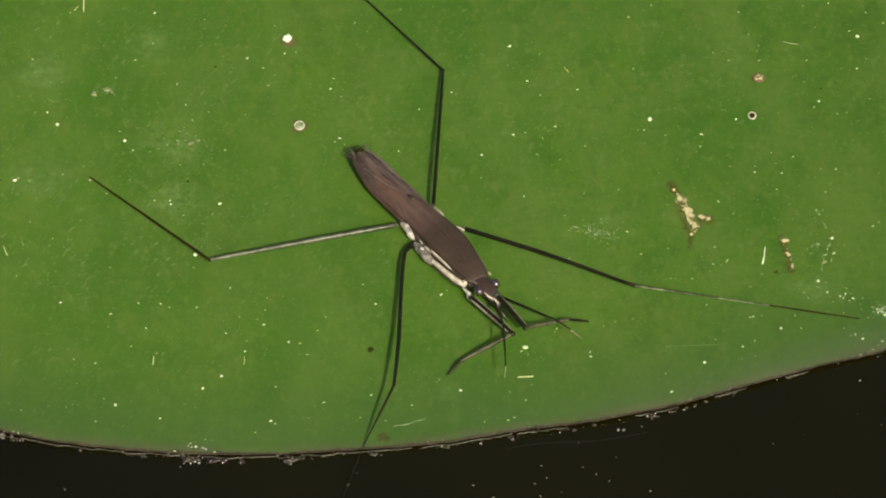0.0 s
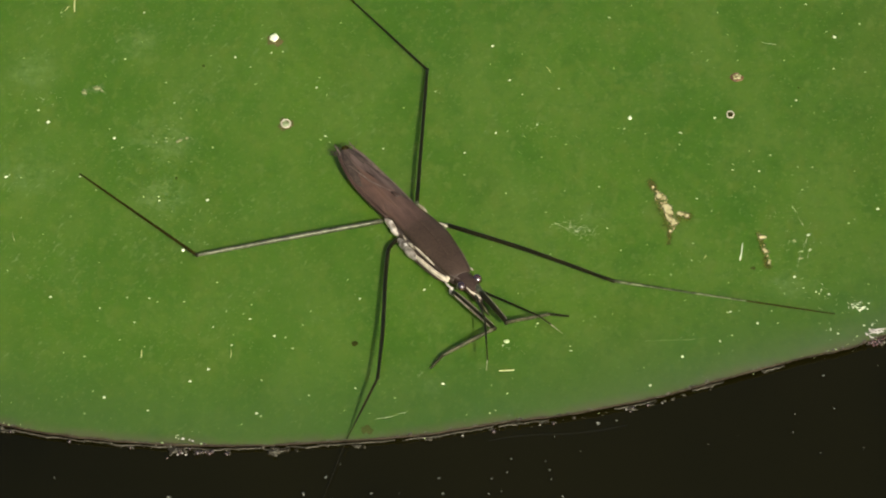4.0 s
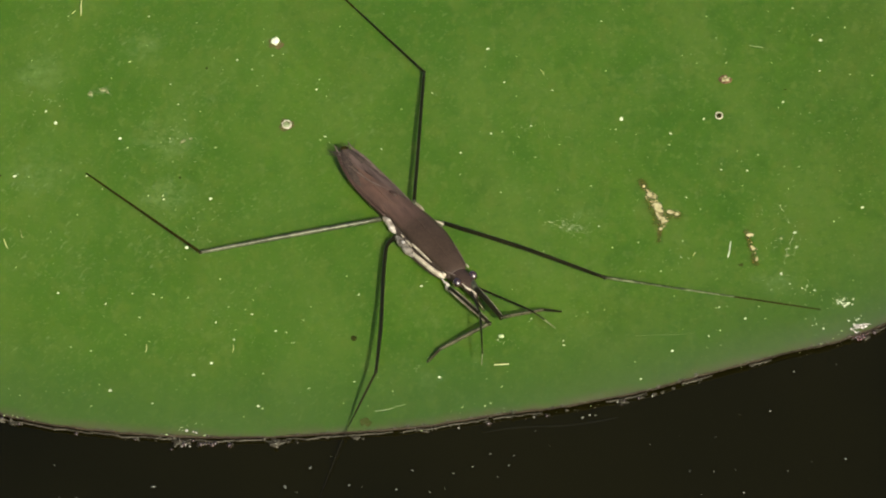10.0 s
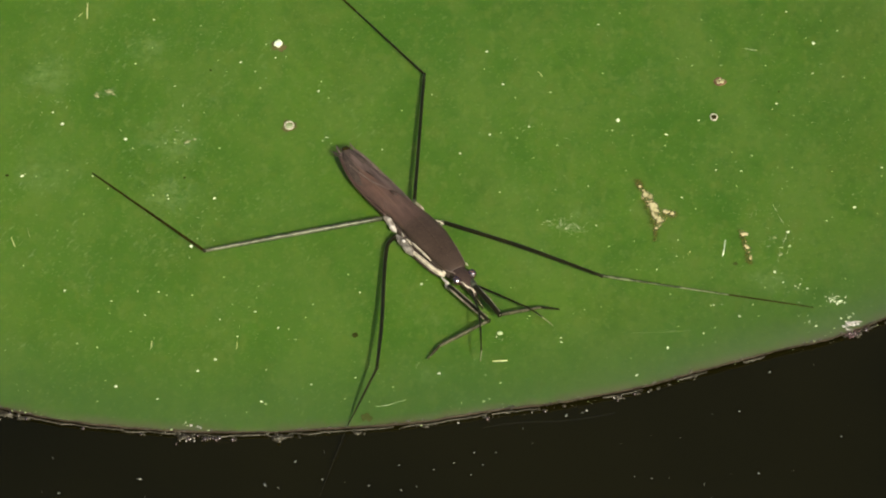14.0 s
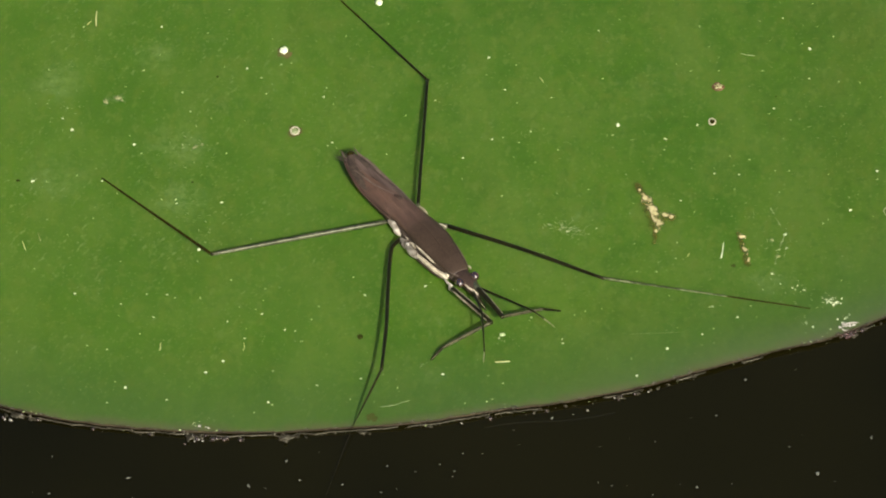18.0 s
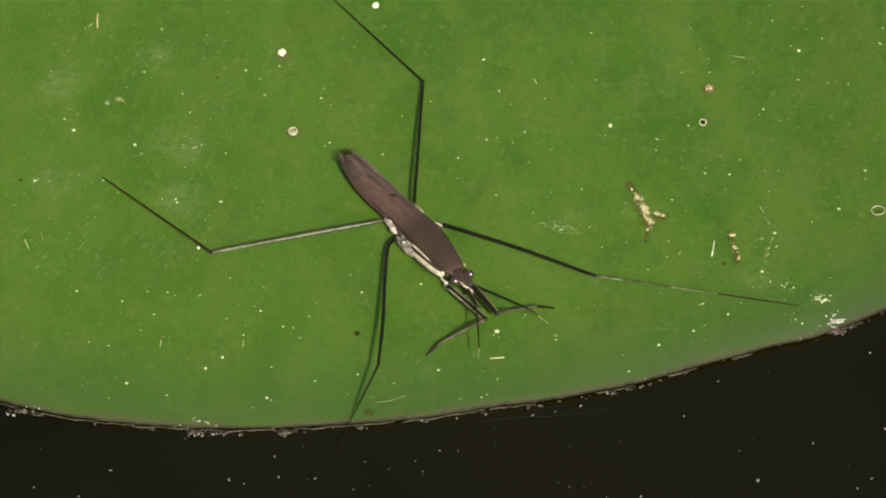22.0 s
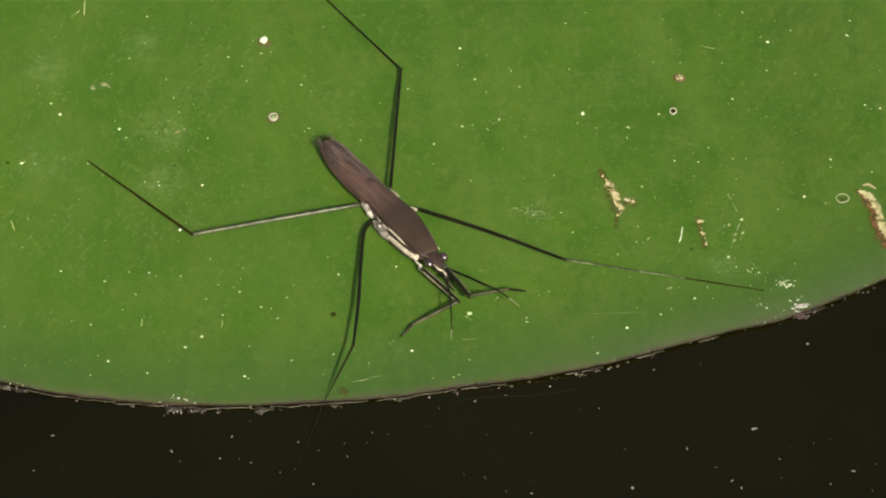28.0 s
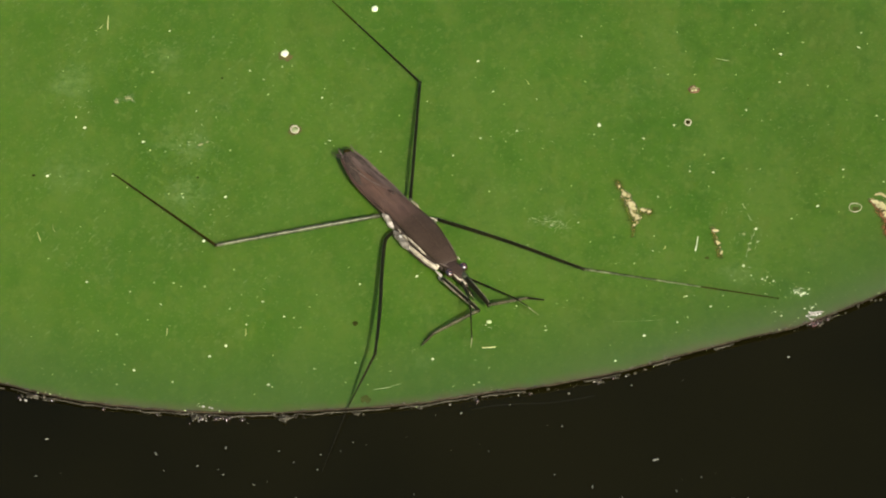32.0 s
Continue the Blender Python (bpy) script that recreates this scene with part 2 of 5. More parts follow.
def back_material():
    """Velvety brown in front; behind it the wings, russet on one side of their fold and greyer on the other."""
    n = Nodes("back_brown")
    sep = n.put("ShaderNodeSeparateXYZ", [(0, n.co)])
    x, y = sep.outputs[0], sep.outputs[1]
    fine, mid, streak = n.noise(0.10, 4), n.noise(0.7, 3), n.noise(0.30, 4, 0.6, stretch=(0.16, 1.0, 1.0))
    front = n.mix(n.ramp(fine, 0.35, 0.65), (0.033, 0.0215, 0.0130), (0.053, 0.0345, 0.0215))
    front = n.mix(n.math("MULTIPLY", n.ramp(n.noise(1.6, 3), 0.46, 0.62), 0.45), front, (0.064, 0.042, 0.028))
    russet = n.mix(n.ramp(streak, 0.36, 0.64), (0.072, 0.044, 0.031), (0.126, 0.077, 0.054))
    russet = n.mix(n.math("MULTIPLY", n.ramp(mid, 0.45, 0.65), 0.5), russet, (0.116, 0.066, 0.044))
    grey = n.mix(n.ramp(streak, 0.38, 0.62), (0.062, 0.043, 0.033), (0.116, 0.082, 0.064))
    side = n.math("SUBTRACT", y, n.math("MULTIPLY", x, 0.28))
    wings = n.mix(n.ramp(n.math("ADD", side, n.math("MULTIPLY", fine, 0.0001)), 0.00148, 0.00168), russet, grey)
    f = n.ramp(n.math("ADD", x, n.math("MULTIPLY", n.math("ADD", mid, n.math("MULTIPLY", streak, 0.8)), 0.0022)), 0.0002, 0.0020)
    n.set(Base_Color=n.mix(f, wings, front), Roughness=0.52, Specular_IOR_Level=0.35)
    n.bump(n.math("ADD", fine, n.math("MULTIPLY", streak, 0.6)), 0.014)
    return n.mat


def eye_material():
    n = Nodes("eye_dark")
    n.set(Base_Color=n.mix(n.ramp(n.noise(0.3), 0.4, 0.6), (0.018, 0.009, 0.006), (0.046, 0.019, 0.013)), Roughness=0.15, Specular_IOR_Level=1.0, IOR=1.8, Coat_Weight=0.6, Coat_Roughness=0.20, Coat_IOR=1.6)
    return n.mat


LEAF = leaf_material()
LEAF_UNDER = plain("leaf_underside", (0.016, 0.0105, 0.0050), (0.054, 0.043, 0.025), 0.6, 0.5, 0.05, 0.18)
WATER = water_material()
PRONOTUM = plain("pronotum_brown", (0.034, 0.021, 0.0140), (0.056, 0.036, 0.025), 0.54, 0.10, 0.012, 0.35)
BACK = back_material()
WING_RED = plain("wing_margin_russet", (0.042, 0.025, 0.017), (0.072, 0.043, 0.030), 0.50, 0.22, 0.012, 0.4, stretch=(0.25, 1.0, 1.0))
VEIN = plain("wing_vein", (0.080, 0.058, 0.043), (0.155, 0.120, 0.092), 0.5, 0.15, 0.004)
BELLY = plain("belly_brown", (0.025, 0.017, 0.011), (0.070, 0.050, 0.034), 0.6, 0.12, 0.01)
SILVER = plain("silver_hair", (0.24, 0.20, 0.145), (0.80, 0.75, 0.62), 0.22, 0.42, 0.06, 1.0)
CREAM = plain("cream_stripe", (0.20, 0.165, 0.10), (0.60, 0.54, 0.39), 0.34, 0.50, 0.06)
LEG = plain("leg_brown", (0.0050, 0.0046, 0.0020), (0.015, 0.0132, 0.0056), 0.30, 0.14, 0.008, 0.40, sheen=(0.85, 0.90, 0.50))
FEMUR_EDGE = plain("femur_edge", (0.09, 0.075, 0.042), (0.36, 0.32, 0.22), 0.36, 0.16, 0.012, 0.6)
# pale tone: puts the sun's sheen on one hind femur into its colour
LEG_PALE_SHEEN = plain("leg_pale_sheen", (0.018, 0.020, 0.009), (0.106, 0.112, 0.066), 0.34, 0.34, 0.024, 0.55, sheen=(0.88, 0.92, 0.70))
TIP = plain("antenna_tip", (0.11, 0.12, 0.05), (0.23, 0.24, 0.13), 0.5, 0.15, 0.01, 0.3)
LEG_GREY = plain("leg_grey_brown", (0.020, 0.019, 0.0085), (0.086, 0.082, 0.044), 0.40, 0.20, 0.016, 0.4, sheen=(0.85, 0.92, 0.62))
COXA = plain("coxa_grey", (0.055, 0.046, 0.031), (0.30, 0.275, 0.215), 0.24, 0.30, 0.03, 0.9)
# mottled hairs of one middle tibia, their glints lightened into the colour
LEG_MOTTLED_GLINTS = plain("leg_mottled_glints", (0.016, 0.022, 0.006), (0.150, 0.170, 0.085), 0.45, 0.42, 0.020, 0.4, sheen=(0.75, 0.95, 0.5))
LEG_DARK = plain("leg_dark", (0.015, 0.0125, 0.0024), (0.036, 0.031, 0.0066), 0.65, 0.14, 0.005, 0.12, sheen=(0.8, 0.9, 0.4))
EYE = eye_material()
DUST = plain("white_dust", (0.40, 0.54, 0.19), (0.70, 0.86, 0.43), 0.22, 0.05, 0.01, 0.8, spread=0.7)
DULL = plain("dull_dust", (0.105, 0.185, 0.042), (0.24, 0.33, 0.125), 0.5, 0.05, 0.01, spread=0.5)
WET_DUST = plain("wet_dust", (0.11, 0.115, 0.085), (0.28, 0.29, 0.23), 0.4, 0.05, 0.01, spread=0.8)
WET_LEG = plain("wet_leg", (0.008, 0.0075, 0.003), (0.016, 0.014, 0.008), 0.6, 0.14, 0.004, 0.2)
BRIGHT = plain("white_grain", (0.64, 0.75, 0.42), (0.85, 0.94, 0.64), 0.20, 0.1, 0.03, 0.9)
STRAW = plain("straw_fibre", (0.42, 0.43, 0.14), (0.70, 0.73, 0.33), 0.55, 0.1, 0.01)
SCAR = crust_material("scar_cream", (0.26, 0.235, 0.085), (0.62, 0.57, 0.29), 0.88, 0.34, 1.0)
SCAR_EDGE = crust_material("scar_edge", (0.095, 0.100, 0.016), (0.150, 0.090, 0.022), 0.50, 0.15, 1.1)
HALO = plain("scale_halo", (0.060, 0.092, 0.014), (0.130, 0.098, 0.030), 0.6, 0.3, 0.03)
SPOT = plain("spot_olive", (0.022, 0.030, 0.003), (0.044, 0.050, 0.006), 0.7, 0.15, 0.02, 0.15)
SPOT_RED = plain("spot_red_brown", (0.048, 0.070, 0.011), (0.070, 0.078, 0.020), 0.7, 0.25, 0.02, 0.15)
CREASE = plain("wet_film", (0.006, 0.006, 0.0025), (0.010, 0.0097, 0.0053), 0.8, 0.5, 0.01, 0.1)
FILM = plain("dried_film", (0.14, 0.21, 0.06), (0.42, 0.48, 0.27), 0.4, 0.2, 0.01)
SMUDGE = plain("dried_smudge", (0.12, 0.16, 0.04), (0.32, 0.33, 0.15), 0.5, 0.14, 0.02)
SLIVER_BACK = plain("sliver_back", (0.060, 0.130, 0.016), (0.095, 0.170, 0.036), 0.5, 0.2, 0.01)
SCAR_BROWN = crust_material("scar_brown", (0.115, 0.060, 0.018), (0.20, 0.095, 0.035), 0.80, 0.15, 1.0)
GALL = plain("gall_brown", (0.06, 0.032, 0.012), (0.20, 0.115, 0.05), 0.6, 0.15, 0.04)
GALL_TOP = plain("gall_cream", (0.22, 0.22, 0.07), (0.62, 0.60, 0.34), 0.55, 0.22, 0.10)
CRUST = plain("edge_crust", (0.012, 0.0095, 0.005), (0.086, 0.078, 0.054), 0.36, 0.6, 0.05, sheen=(0.9, 0.95, 0.75))
FLAKE = plain("white_flake", (0.30, 0.28, 0.22), (0.64, 0.62, 0.55), 0.30, 0.2, 0.04)
RESIN = plain("ring_pale", (0.38, 0.36, 0.24), (0.60, 0.58, 0.42), 0.35, 0.1, 0.02)


def bubble_material(name, dark, light):
    n = Nodes(name)
    n.set(Base_Color=n.mix(n.ramp(n.noise(0.1), 0.4, 0.6), dark, light), Roughness=0.12, Coat_Weight=1.0, Coat_Roughness=0.08, Specular_IOR_Level=1.0)
    return n.mat


BUBBLE = bubble_material("bubble_film", (0.020, 0.014, 0.010), (0.060, 0.042, 0.032))
RED_BUBBLE = bubble_material("red_bubble_film", (0.034, 0.015, 0.013), (0.084, 0.042, 0.038))


# ---- mesh helpers (millimetres in, metres out) ----
def part(name, bm, material, parent=None, label=""):
    for v in bm.verts:
        v.co *= MM
    me = bpy.data.meshes.new(name)
    bmesh.ops.recalc_face_normals(bm, faces=bm.faces)
    bm.to_mesh(me)
    bm.free()
    me.materials.append(material)
    me.polygons.foreach_set("use_smooth", [True] * len(me.polygons))
    ob = new(name, me)
    ob.parent = parent
    if label:
        tagged(ob, label)
    return ob


def rings_to_mesh(bm, rings, closed=True, caps=True):
    """Skin between rings of equal count."""
    rows = [[bm.verts.new(p) for p in r] for r in rings]
    n = len(rows[0])
    for a, b in zip(rows, rows[1:]):
        for i in range(n if closed else n - 1):
            j = (i + 1) % n
            bm.faces.new((a[i], a[j], b[j], b[i]))
    if caps and closed:
        bm.faces.new(rows[0][::-1])
        bm.faces.new(rows[-1])
    return rows


def smooth_line(points, steps):
    """Catmull-Rom through (x, y, z, radius, ...) rows."""
    p = [np.array(q, float) for q in points]
    p = [2 * p[0] - p[1], *p, 2 * p[-1] - p[-2]]
    out = []
    for i in range(1, len(p) - 2):
        for k in range(steps):
            s = k / steps
            out.append(0.5 * (2 * p[i] + (p[i + 1] - p[i - 1]) * s + (2 * p[i - 1] - 5 * p[i] + 4 * p[i + 1] - p[i + 2]) * s * s
                              + (3 * p[i] - p[i - 1] - 3 * p[i + 1] + p[i + 2]) * s ** 3))
    return [*out, p[-2]]


def tube(points, sides=10, steps=6, bm=None, flat=1.0):
    """A limb through rows of x, y, z, radius; its ends are rounded off."""
    bm = bm or bmesh.new()
    line = smooth_line(points, steps)
    rings = []
    for i, q in enumerate(line):
        a, b = line[max(i - 1, 0)][:3], line[min(i + 1, len(line) - 1)][:3]
        d = Vector(b - a).normalized()
        side = d.cross(Vector((0, 0, 1)))
        side = side.normalized() if side.length > 1e-4 else Vector((1, 0, 0))
        up = side.cross(d)
        r = max(float(q[3]), 0.004)
        c = Vector(q[:3])
        if i == 0:
            rings.append([c - d * r * 0.6 + (side * math.cos(w) + up * math.sin(w) * flat) * r * 0.45 for w in np.linspace(0, 2 * math.pi, sides, False)])
        rings.append([c + (side * math.cos(w) + up * math.sin(w) * flat) * r for w in np.linspace(0, 2 * math.pi, sides, False)])
        if i == len(line) - 1:
            rings.append([c + d * r * 0.6 + (side * math.cos(w) + up * math.sin(w) * flat) * r * 0.45 for w in np.linspace(0, 2 * math.pi, sides, False)])
    rings_to_mesh(bm, rings)
    return bm


def loft(stations, sides=24, steps=4, power=2.3):
    """A body from rows of x, y, z, half width, half height up, half height down, along x."""
    bm = bmesh.new()
    rings = []
    for x, y, z, w, up, dn in smooth_line(stations, steps):
        ring = []
        for a in np.linspace(0, 2 * math.pi, sides, False):
            c, s = math.cos(a), math.sin(a)
            cy = math.copysign(abs(c) ** (2 / power), c) * max(w, 0.01)
            cz = math.copysign(abs(s) ** (2 / power), s) * max(up if s > 0 else dn, 0.01)
            ring.append(Vector((x, y + cy, z + cz)))
        rings.append(ring)
    rings_to_mesh(bm, rings)
    return bm


def blob(x, y, z, rx, ry, rz, seed=0, rough=0.15, sub=2, bm=None, turn=0.0):
    """An uneven lump."""
    bm = bm or bmesh.new()
    made = bmesh.ops.create_icosphere(bm, subdivisions=sub, radius=1.0)["verts"]
    c, s = math.cos(turn), math.sin(turn)
    for v in made:
        k = 1 + rough * 2 * noise.noise(v.co * 1.7 + Vector((seed * 3.1, seed * 1.7, 0)))
        p = v.co * k
        px, py = p.x * rx, p.y * ry
        v.co = Vector((x + px * c - py * s, y + px * s + py * c, z + p.z * rz))
    return bm


def patch(x, y, r, stretch, turn, seed, height=0.05, uneven=0.35, n=26, bm=None):
    """A low, ragged crust on the leaf: a domed sheet with a torn outline."""
    bm = bm or bmesh.new()
    c, s = math.cos(turn), math.sin(turn)
    rings = []
    for f, h in ((1.0, 0.004), (0.93, 0.6 * height), (0.7, height), (0.35, 1.1 * height)):
        ring = []
        for a in np.linspace(0, 2 * math.pi, n, False):
            k = r * f * (1 + uneven * 2 * noise.noise(Vector((math.cos(a) * 1.9, math.sin(a) * 1.9, seed * 5.3))))
            px, py = math.cos(a) * k * stretch, math.sin(a) * k
            hh = h * (1 + 0.7 * noise.noise(Vector((px * 5, py * 5, seed))))
            ring.append(Vector((x + px * c - py * s, y + px * s + py * c, max(hh, 0.004))))
        rings.append(ring)
    rows = rings_to_mesh(bm, rings, caps=False)
    bm.faces.new(rows[-1])
    return bm


# ---- the setting: water and leaf ----
def build_water():
    """One sheet to the horizon."""
    bm = bmesh.new()
    rings = [[Vector((r * math.cos(a), r * math.sin(a), WATER_Z)) for a in np.linspace(0, 2 * math.pi, 48, False)]
             for r in (20, 60, 150, 500, 2000, 10000, 60000, 400000)]
    rows = rings_to_mesh(bm, rings, caps=False)
    bm.faces.new(rows[0])
    ob = part("water", bm, WATER)
    tagged(ob, "still, nearly black pond water", "water", kind="structure")


def leaf_height(x, y):
    """Slight unevenness of the leaf's upper side."""
    r = math.hypot(x - LEAF_X, y - LEAF_Y)
    near = max(0.0, min(1.0, (r - 8) / 20))
    return 0.05 * noise.noise(Vector((x / 7, y / 7, 3.3))) * near


def leaf_edge(a):
    """The leaf's radius, by the angle: nearly round, shallowly waved and a little ragged."""
    d = math.degrees(a)

    def bump(at, wide, high):
        return high * math.exp(-((d - at) / wide) ** 2)

    wave = bump(-91.5, 4.0, 0.17) + bump(-103.0, 3.2, -0.75) + bump(-79.3, 2.2, -0.20) + bump(-69.3, 2.2, -0.15)
    wave += 0.42 * (0.5 + 0.5 * math.tanh(d + 65)) * (0.5 - 0.5 * math.tanh((d - 150) / 20))
    c, e = math.cos(a), math.sin(a)
    return LEAF_R - 0.02 + wave + sum(h * noise.noise(Vector((c * f, e * f, z))) for f, h, z in ((22, 0.05, 1.0), (120, 0.05, 7.0), (400, 0.03, 2.0)))


def build_leaf():
    leaf = new("lily_pad")
    leaf.location = (LEAF_X * MM, LEAF_Y * MM, 0)
    tagged(leaf, "broad round green lily pad floating on dark water", "leaf")
    angles = np.concatenate([np.linspace(radians(-125), radians(-40), 900, False), np.linspace(radians(-40), radians(235), 300, False)])
    outs = [leaf_edge(a) for a in angles]

    def ring(f, z, add=0.0, flat=True):
        return [Vector((c * (o * f + add), s * (o * f + add), z + (leaf_height(LEAF_X + c * o * f, LEAF_Y + s * o * f) if flat else 0)))
                for c, s, o in zip(np.cos(angles), np.sin(angles), outs)]

    bm = bmesh.new()
    layer = bm.verts.layers.float.new("inset")
    fs = [0.02, 0.1, 0.2, 0.3, 0.4, 0.48, *np.linspace(0.52, 0.985, 26)]
    rings = [ring(f, 0) for f in fs] + [ring(0.993, 0.01), ring(0.9975, 0.015), ring(1.0, -0.01)]
    rows = rings_to_mesh(bm, rings, caps=False)
    bm.faces.new(rows[0])
    for row in rows:
        for v, o in zip(row, outs):
            v[layer] = max(0.0, o - math.hypot(v.co.x, v.co.y))
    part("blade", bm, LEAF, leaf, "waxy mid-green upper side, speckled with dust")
    bm = bmesh.new()
    rings = [ring(1.0, -0.013), ring(1.0, -0.035, 0.014), ring(1.0, -0.09, 0.026), ring(1.0, -0.14, 0.0), ring(1.0, -0.21, -0.12), ring(0.992, -0.285), ring(0.6, -0.285), ring(0.02, -0.285)]
    rows = rings_to_mesh(bm, rings, caps=False)
    bm.faces.new(rows[-1])
    part("underside", bm, LEAF_UNDER, leaf, "dark reddish brown underside and rim")


def build_edge_crust():
    """Pale line of scum and slime where the water climbs the leaf's rim."""
    bm = bmesh.new()
    for a0, a1, seed in ((-101.5, -96.2, 1), (-96.4, -88.0, 2), (-88.1, -83.6, 3), (-83.2, -79.5, 4), (-79.3, -77.2, 5), (-74.4, -72.6, 6), (-71.0, -69.6, 7), (-67.9, -66.9, 8), (-63.3, -61.6, 9), (-57.0, -55.5, 10)):
        rings = []
        n = int((a1 - a0) * 26)
        for i in range(n + 1):
            deg = a0 + (a1 - a0) * i / n
            a = radians(deg)
            o = leaf_edge(a)
            taper = min(1.0, 6 * i / n, 6 * (n - i) / n)
            w = (0.05 + 0.26 * max(0.0, noise.noise(Vector((a * 160, seed, 0)))) + 0.06 * noise.noise(Vector((a * 700, seed, 4)))) * 0.8 * taper + 0.012
            w *= max(0.15, min(1.0, 0.75 + 1.6 * noise.noise(Vector((a * 60, 5.0, seed)))))
            far = 0.0 + 0.22 * max(0.0, noise.noise(Vector((a * 45, 9.0, seed))) * 1.3) * (1.0 if deg < -80 else 0.35)
            c, s = math.cos(a), math.sin(a)
            ring = []
            for k, h in ((far - 0.08, -0.02), (far, 0.03 + 0.04 * noise.noise(Vector((a * 300, 1, seed)))), (far + w * 0.6, 0.03), (far + w, 0.0), (far + w * 0.5, -0.06)):
                ring.append(Vector((LEAF_X + c * (o + k), LEAF_Y + s * (o + k), WATER_Z + 0.02 + h)))
            rings.append(ring)
        rings_to_mesh(bm, rings)
    ob = part("scum_line", bm, CRUST)
    tagged(ob, "thin pale line of scum along the leaf's wet rim", "scum", kind="stuff")


build_water()
build_leaf()
build_edge_crust()

# ---- the water strider ----
HEAD_DEG = -57.1
strider = new("water_strider")
strider.location = (-1.48 * MM, 0.56 * MM, 0)
strider.rotation_euler = (0, 0, radians(HEAD_DEG))
tagged(strider, "slender brown water strider resting with spread legs on a lily pad", "insect")


def tail_lift(x):
    """The abdomen's tip is held up a little."""
    return 0.38 * max(0.0, min(1.0, (-4.0 - x) / 3.4))


def aft(points):
    """Rows of x, y, z, radius on the wings, raised with the tail."""
    out = []
    for x, y, z, r in points:
        d = tail_lift(x + 0.6)
        out.append((x + 0.84 * d, y - 0.543 * d, z + d, r))
    return out


def low(bm):
    """Lets the body down to where it nearly touches the leaf, the abdomen most."""
    for v in bm.verts:
        f = max(0.0, min(1.0, (v.co.x + 5.0) / 6.0))
        d = 0.72 - 0.26 * f - tail_lift(v.co.x)
        v.co.z = max(v.co.z - d, 0.06 + 0.02 * math.sin(v.co.x * 9))
        v.co.x -= 0.84 * d
        v.co.y += 0.543 * d
    return bm


def build_body():
    # x forwards, y to the insect's left, z up
    part("abdomen", low(loft([(-7.45, -0.16, 1.15, 0.10, 0.08, 0.08), (-7.1, -0.2, 1.15, 0.36, 0.22, 0.22), (-6.2, -0.27, 1.13, 0.66, 0.30, 0.45), (-4.8, -0.34, 1.12, 0.84, 0.34, 0.60),
                          (-3.2, -0.28, 1.10, 0.88, 0.36, 0.70), (-1.6, -0.20, 1.08, 0.84, 0.36, 0.75), (-0.6, -0.1, 1.05, 0.80, 0.3, 0.7)])), BELLY, strider, "dark brown abdomen")
    for s, lab in ((-1, "russet edge of the abdomen"), (1, "pale edge of the abdomen")):
        part("abdomen_margin", low(tube([(x, y + s * w, z, r) for x, y, z, w, r in ((-7.15, -0.2, 1.18, 0.50, 0.05), (-6.2, -0.27, 1.2, 0.70, 0.085), (-4.8, -0.34, 1.2, 0.85, 0.10),
                                     (-3.2, -0.28, 1.2, 0.89, 0.10), (-1.9, -0.20, 1.18, 0.86, 0.08))], 8, 5)), WING_RED if s < 0 else VEIN, strider, lab)
    part("thorax", low(loft([(-2.0, -0.17, 1.0, 0.72, 0.3, 0.6), (-1.2, -0.14, 0.98, 0.94, 0.4, 0.72), (0.2, -0.06, 0.95, 1.10, 0.42, 0.75), (1.5, -0.06, 0.95, 0.98, 0.42, 0.68),
                         (2.9, -0.12, 0.98, 0.74, 0.38, 0.56), (3.9, -0.17, 1.02, 0.50, 0.3, 0.42)])), BELLY, strider, "dark brown flank")
    part("pronotum", low(loft([(-2.95, -0.18, 1.46, 0.35, 0.05, 0.04), (-2.3, -0.20, 1.43, 0.68, 0.13, 0.15), (-1.4, -0.18, 1.40, 0.82, 0.23, 0.2), (-0.2, -0.09, 1.40, 0.93, 0.34, 0.2),
                           (0.9, -0.05, 1.38, 0.98, 0.36, 0.2), (1.7, -0.03, 1.36, 0.91, 0.34, 0.2), (2.7, -0.07, 1.34, 0.77, 0.28, 0.2), (3.5, -0.11, 1.32, 0.67, 0.24, 0.2), (4.0, -0.12, 1.28, 0.50, 0.16, 0.15)])),
         BACK, strider, "velvety dark brown pronotum")
    part("pronotum_keel", low(tube([(-0.6, -0.06, 1.735, 0.03), (0.8, -0.05, 1.735, 0.04), (2.4, -0.13, 1.635, 0.035), (3.3, -0.17, 1.565, 0.02)], 8, 5)), BACK, strider)
    # pale stripes on the flanks, thin above and broad below
    part("flank_stripe", tube([(0.50, -0.84, 0.92, 0.03), (0.87, -0.82, 0.92, 0.06), (1.67, -0.77, 0.92, 0.065), (2.18, -0.68, 0.82, 0.02)], 8, 5), CREAM, strider, "thin pale stripe along the pronotum")
    part("flank_stripe", tube([(0.72, -0.96, 0.5, 0.06), (1.2, -0.93, 0.5, 0.115), (1.9, -0.84, 0.5, 0.13), (2.5, -0.75, 0.5, 0.135), (3.0, -0.62, 0.5, 0.15), (3.25, -0.54, 0.5, 0.09)], 10, 5), CREAM, strider, "broad cream stripe along the flank")
    part("flank_edge", tube([(0.7, -1.08, 0.34, 0.04), (1.5, -1.0, 0.33, 0.06), (2.5, -0.86, 0.33, 0.06), (3.2, -0.66, 0.36, 0.04)], 8, 5), BELLY, strider, "dark lower edge of the flank")
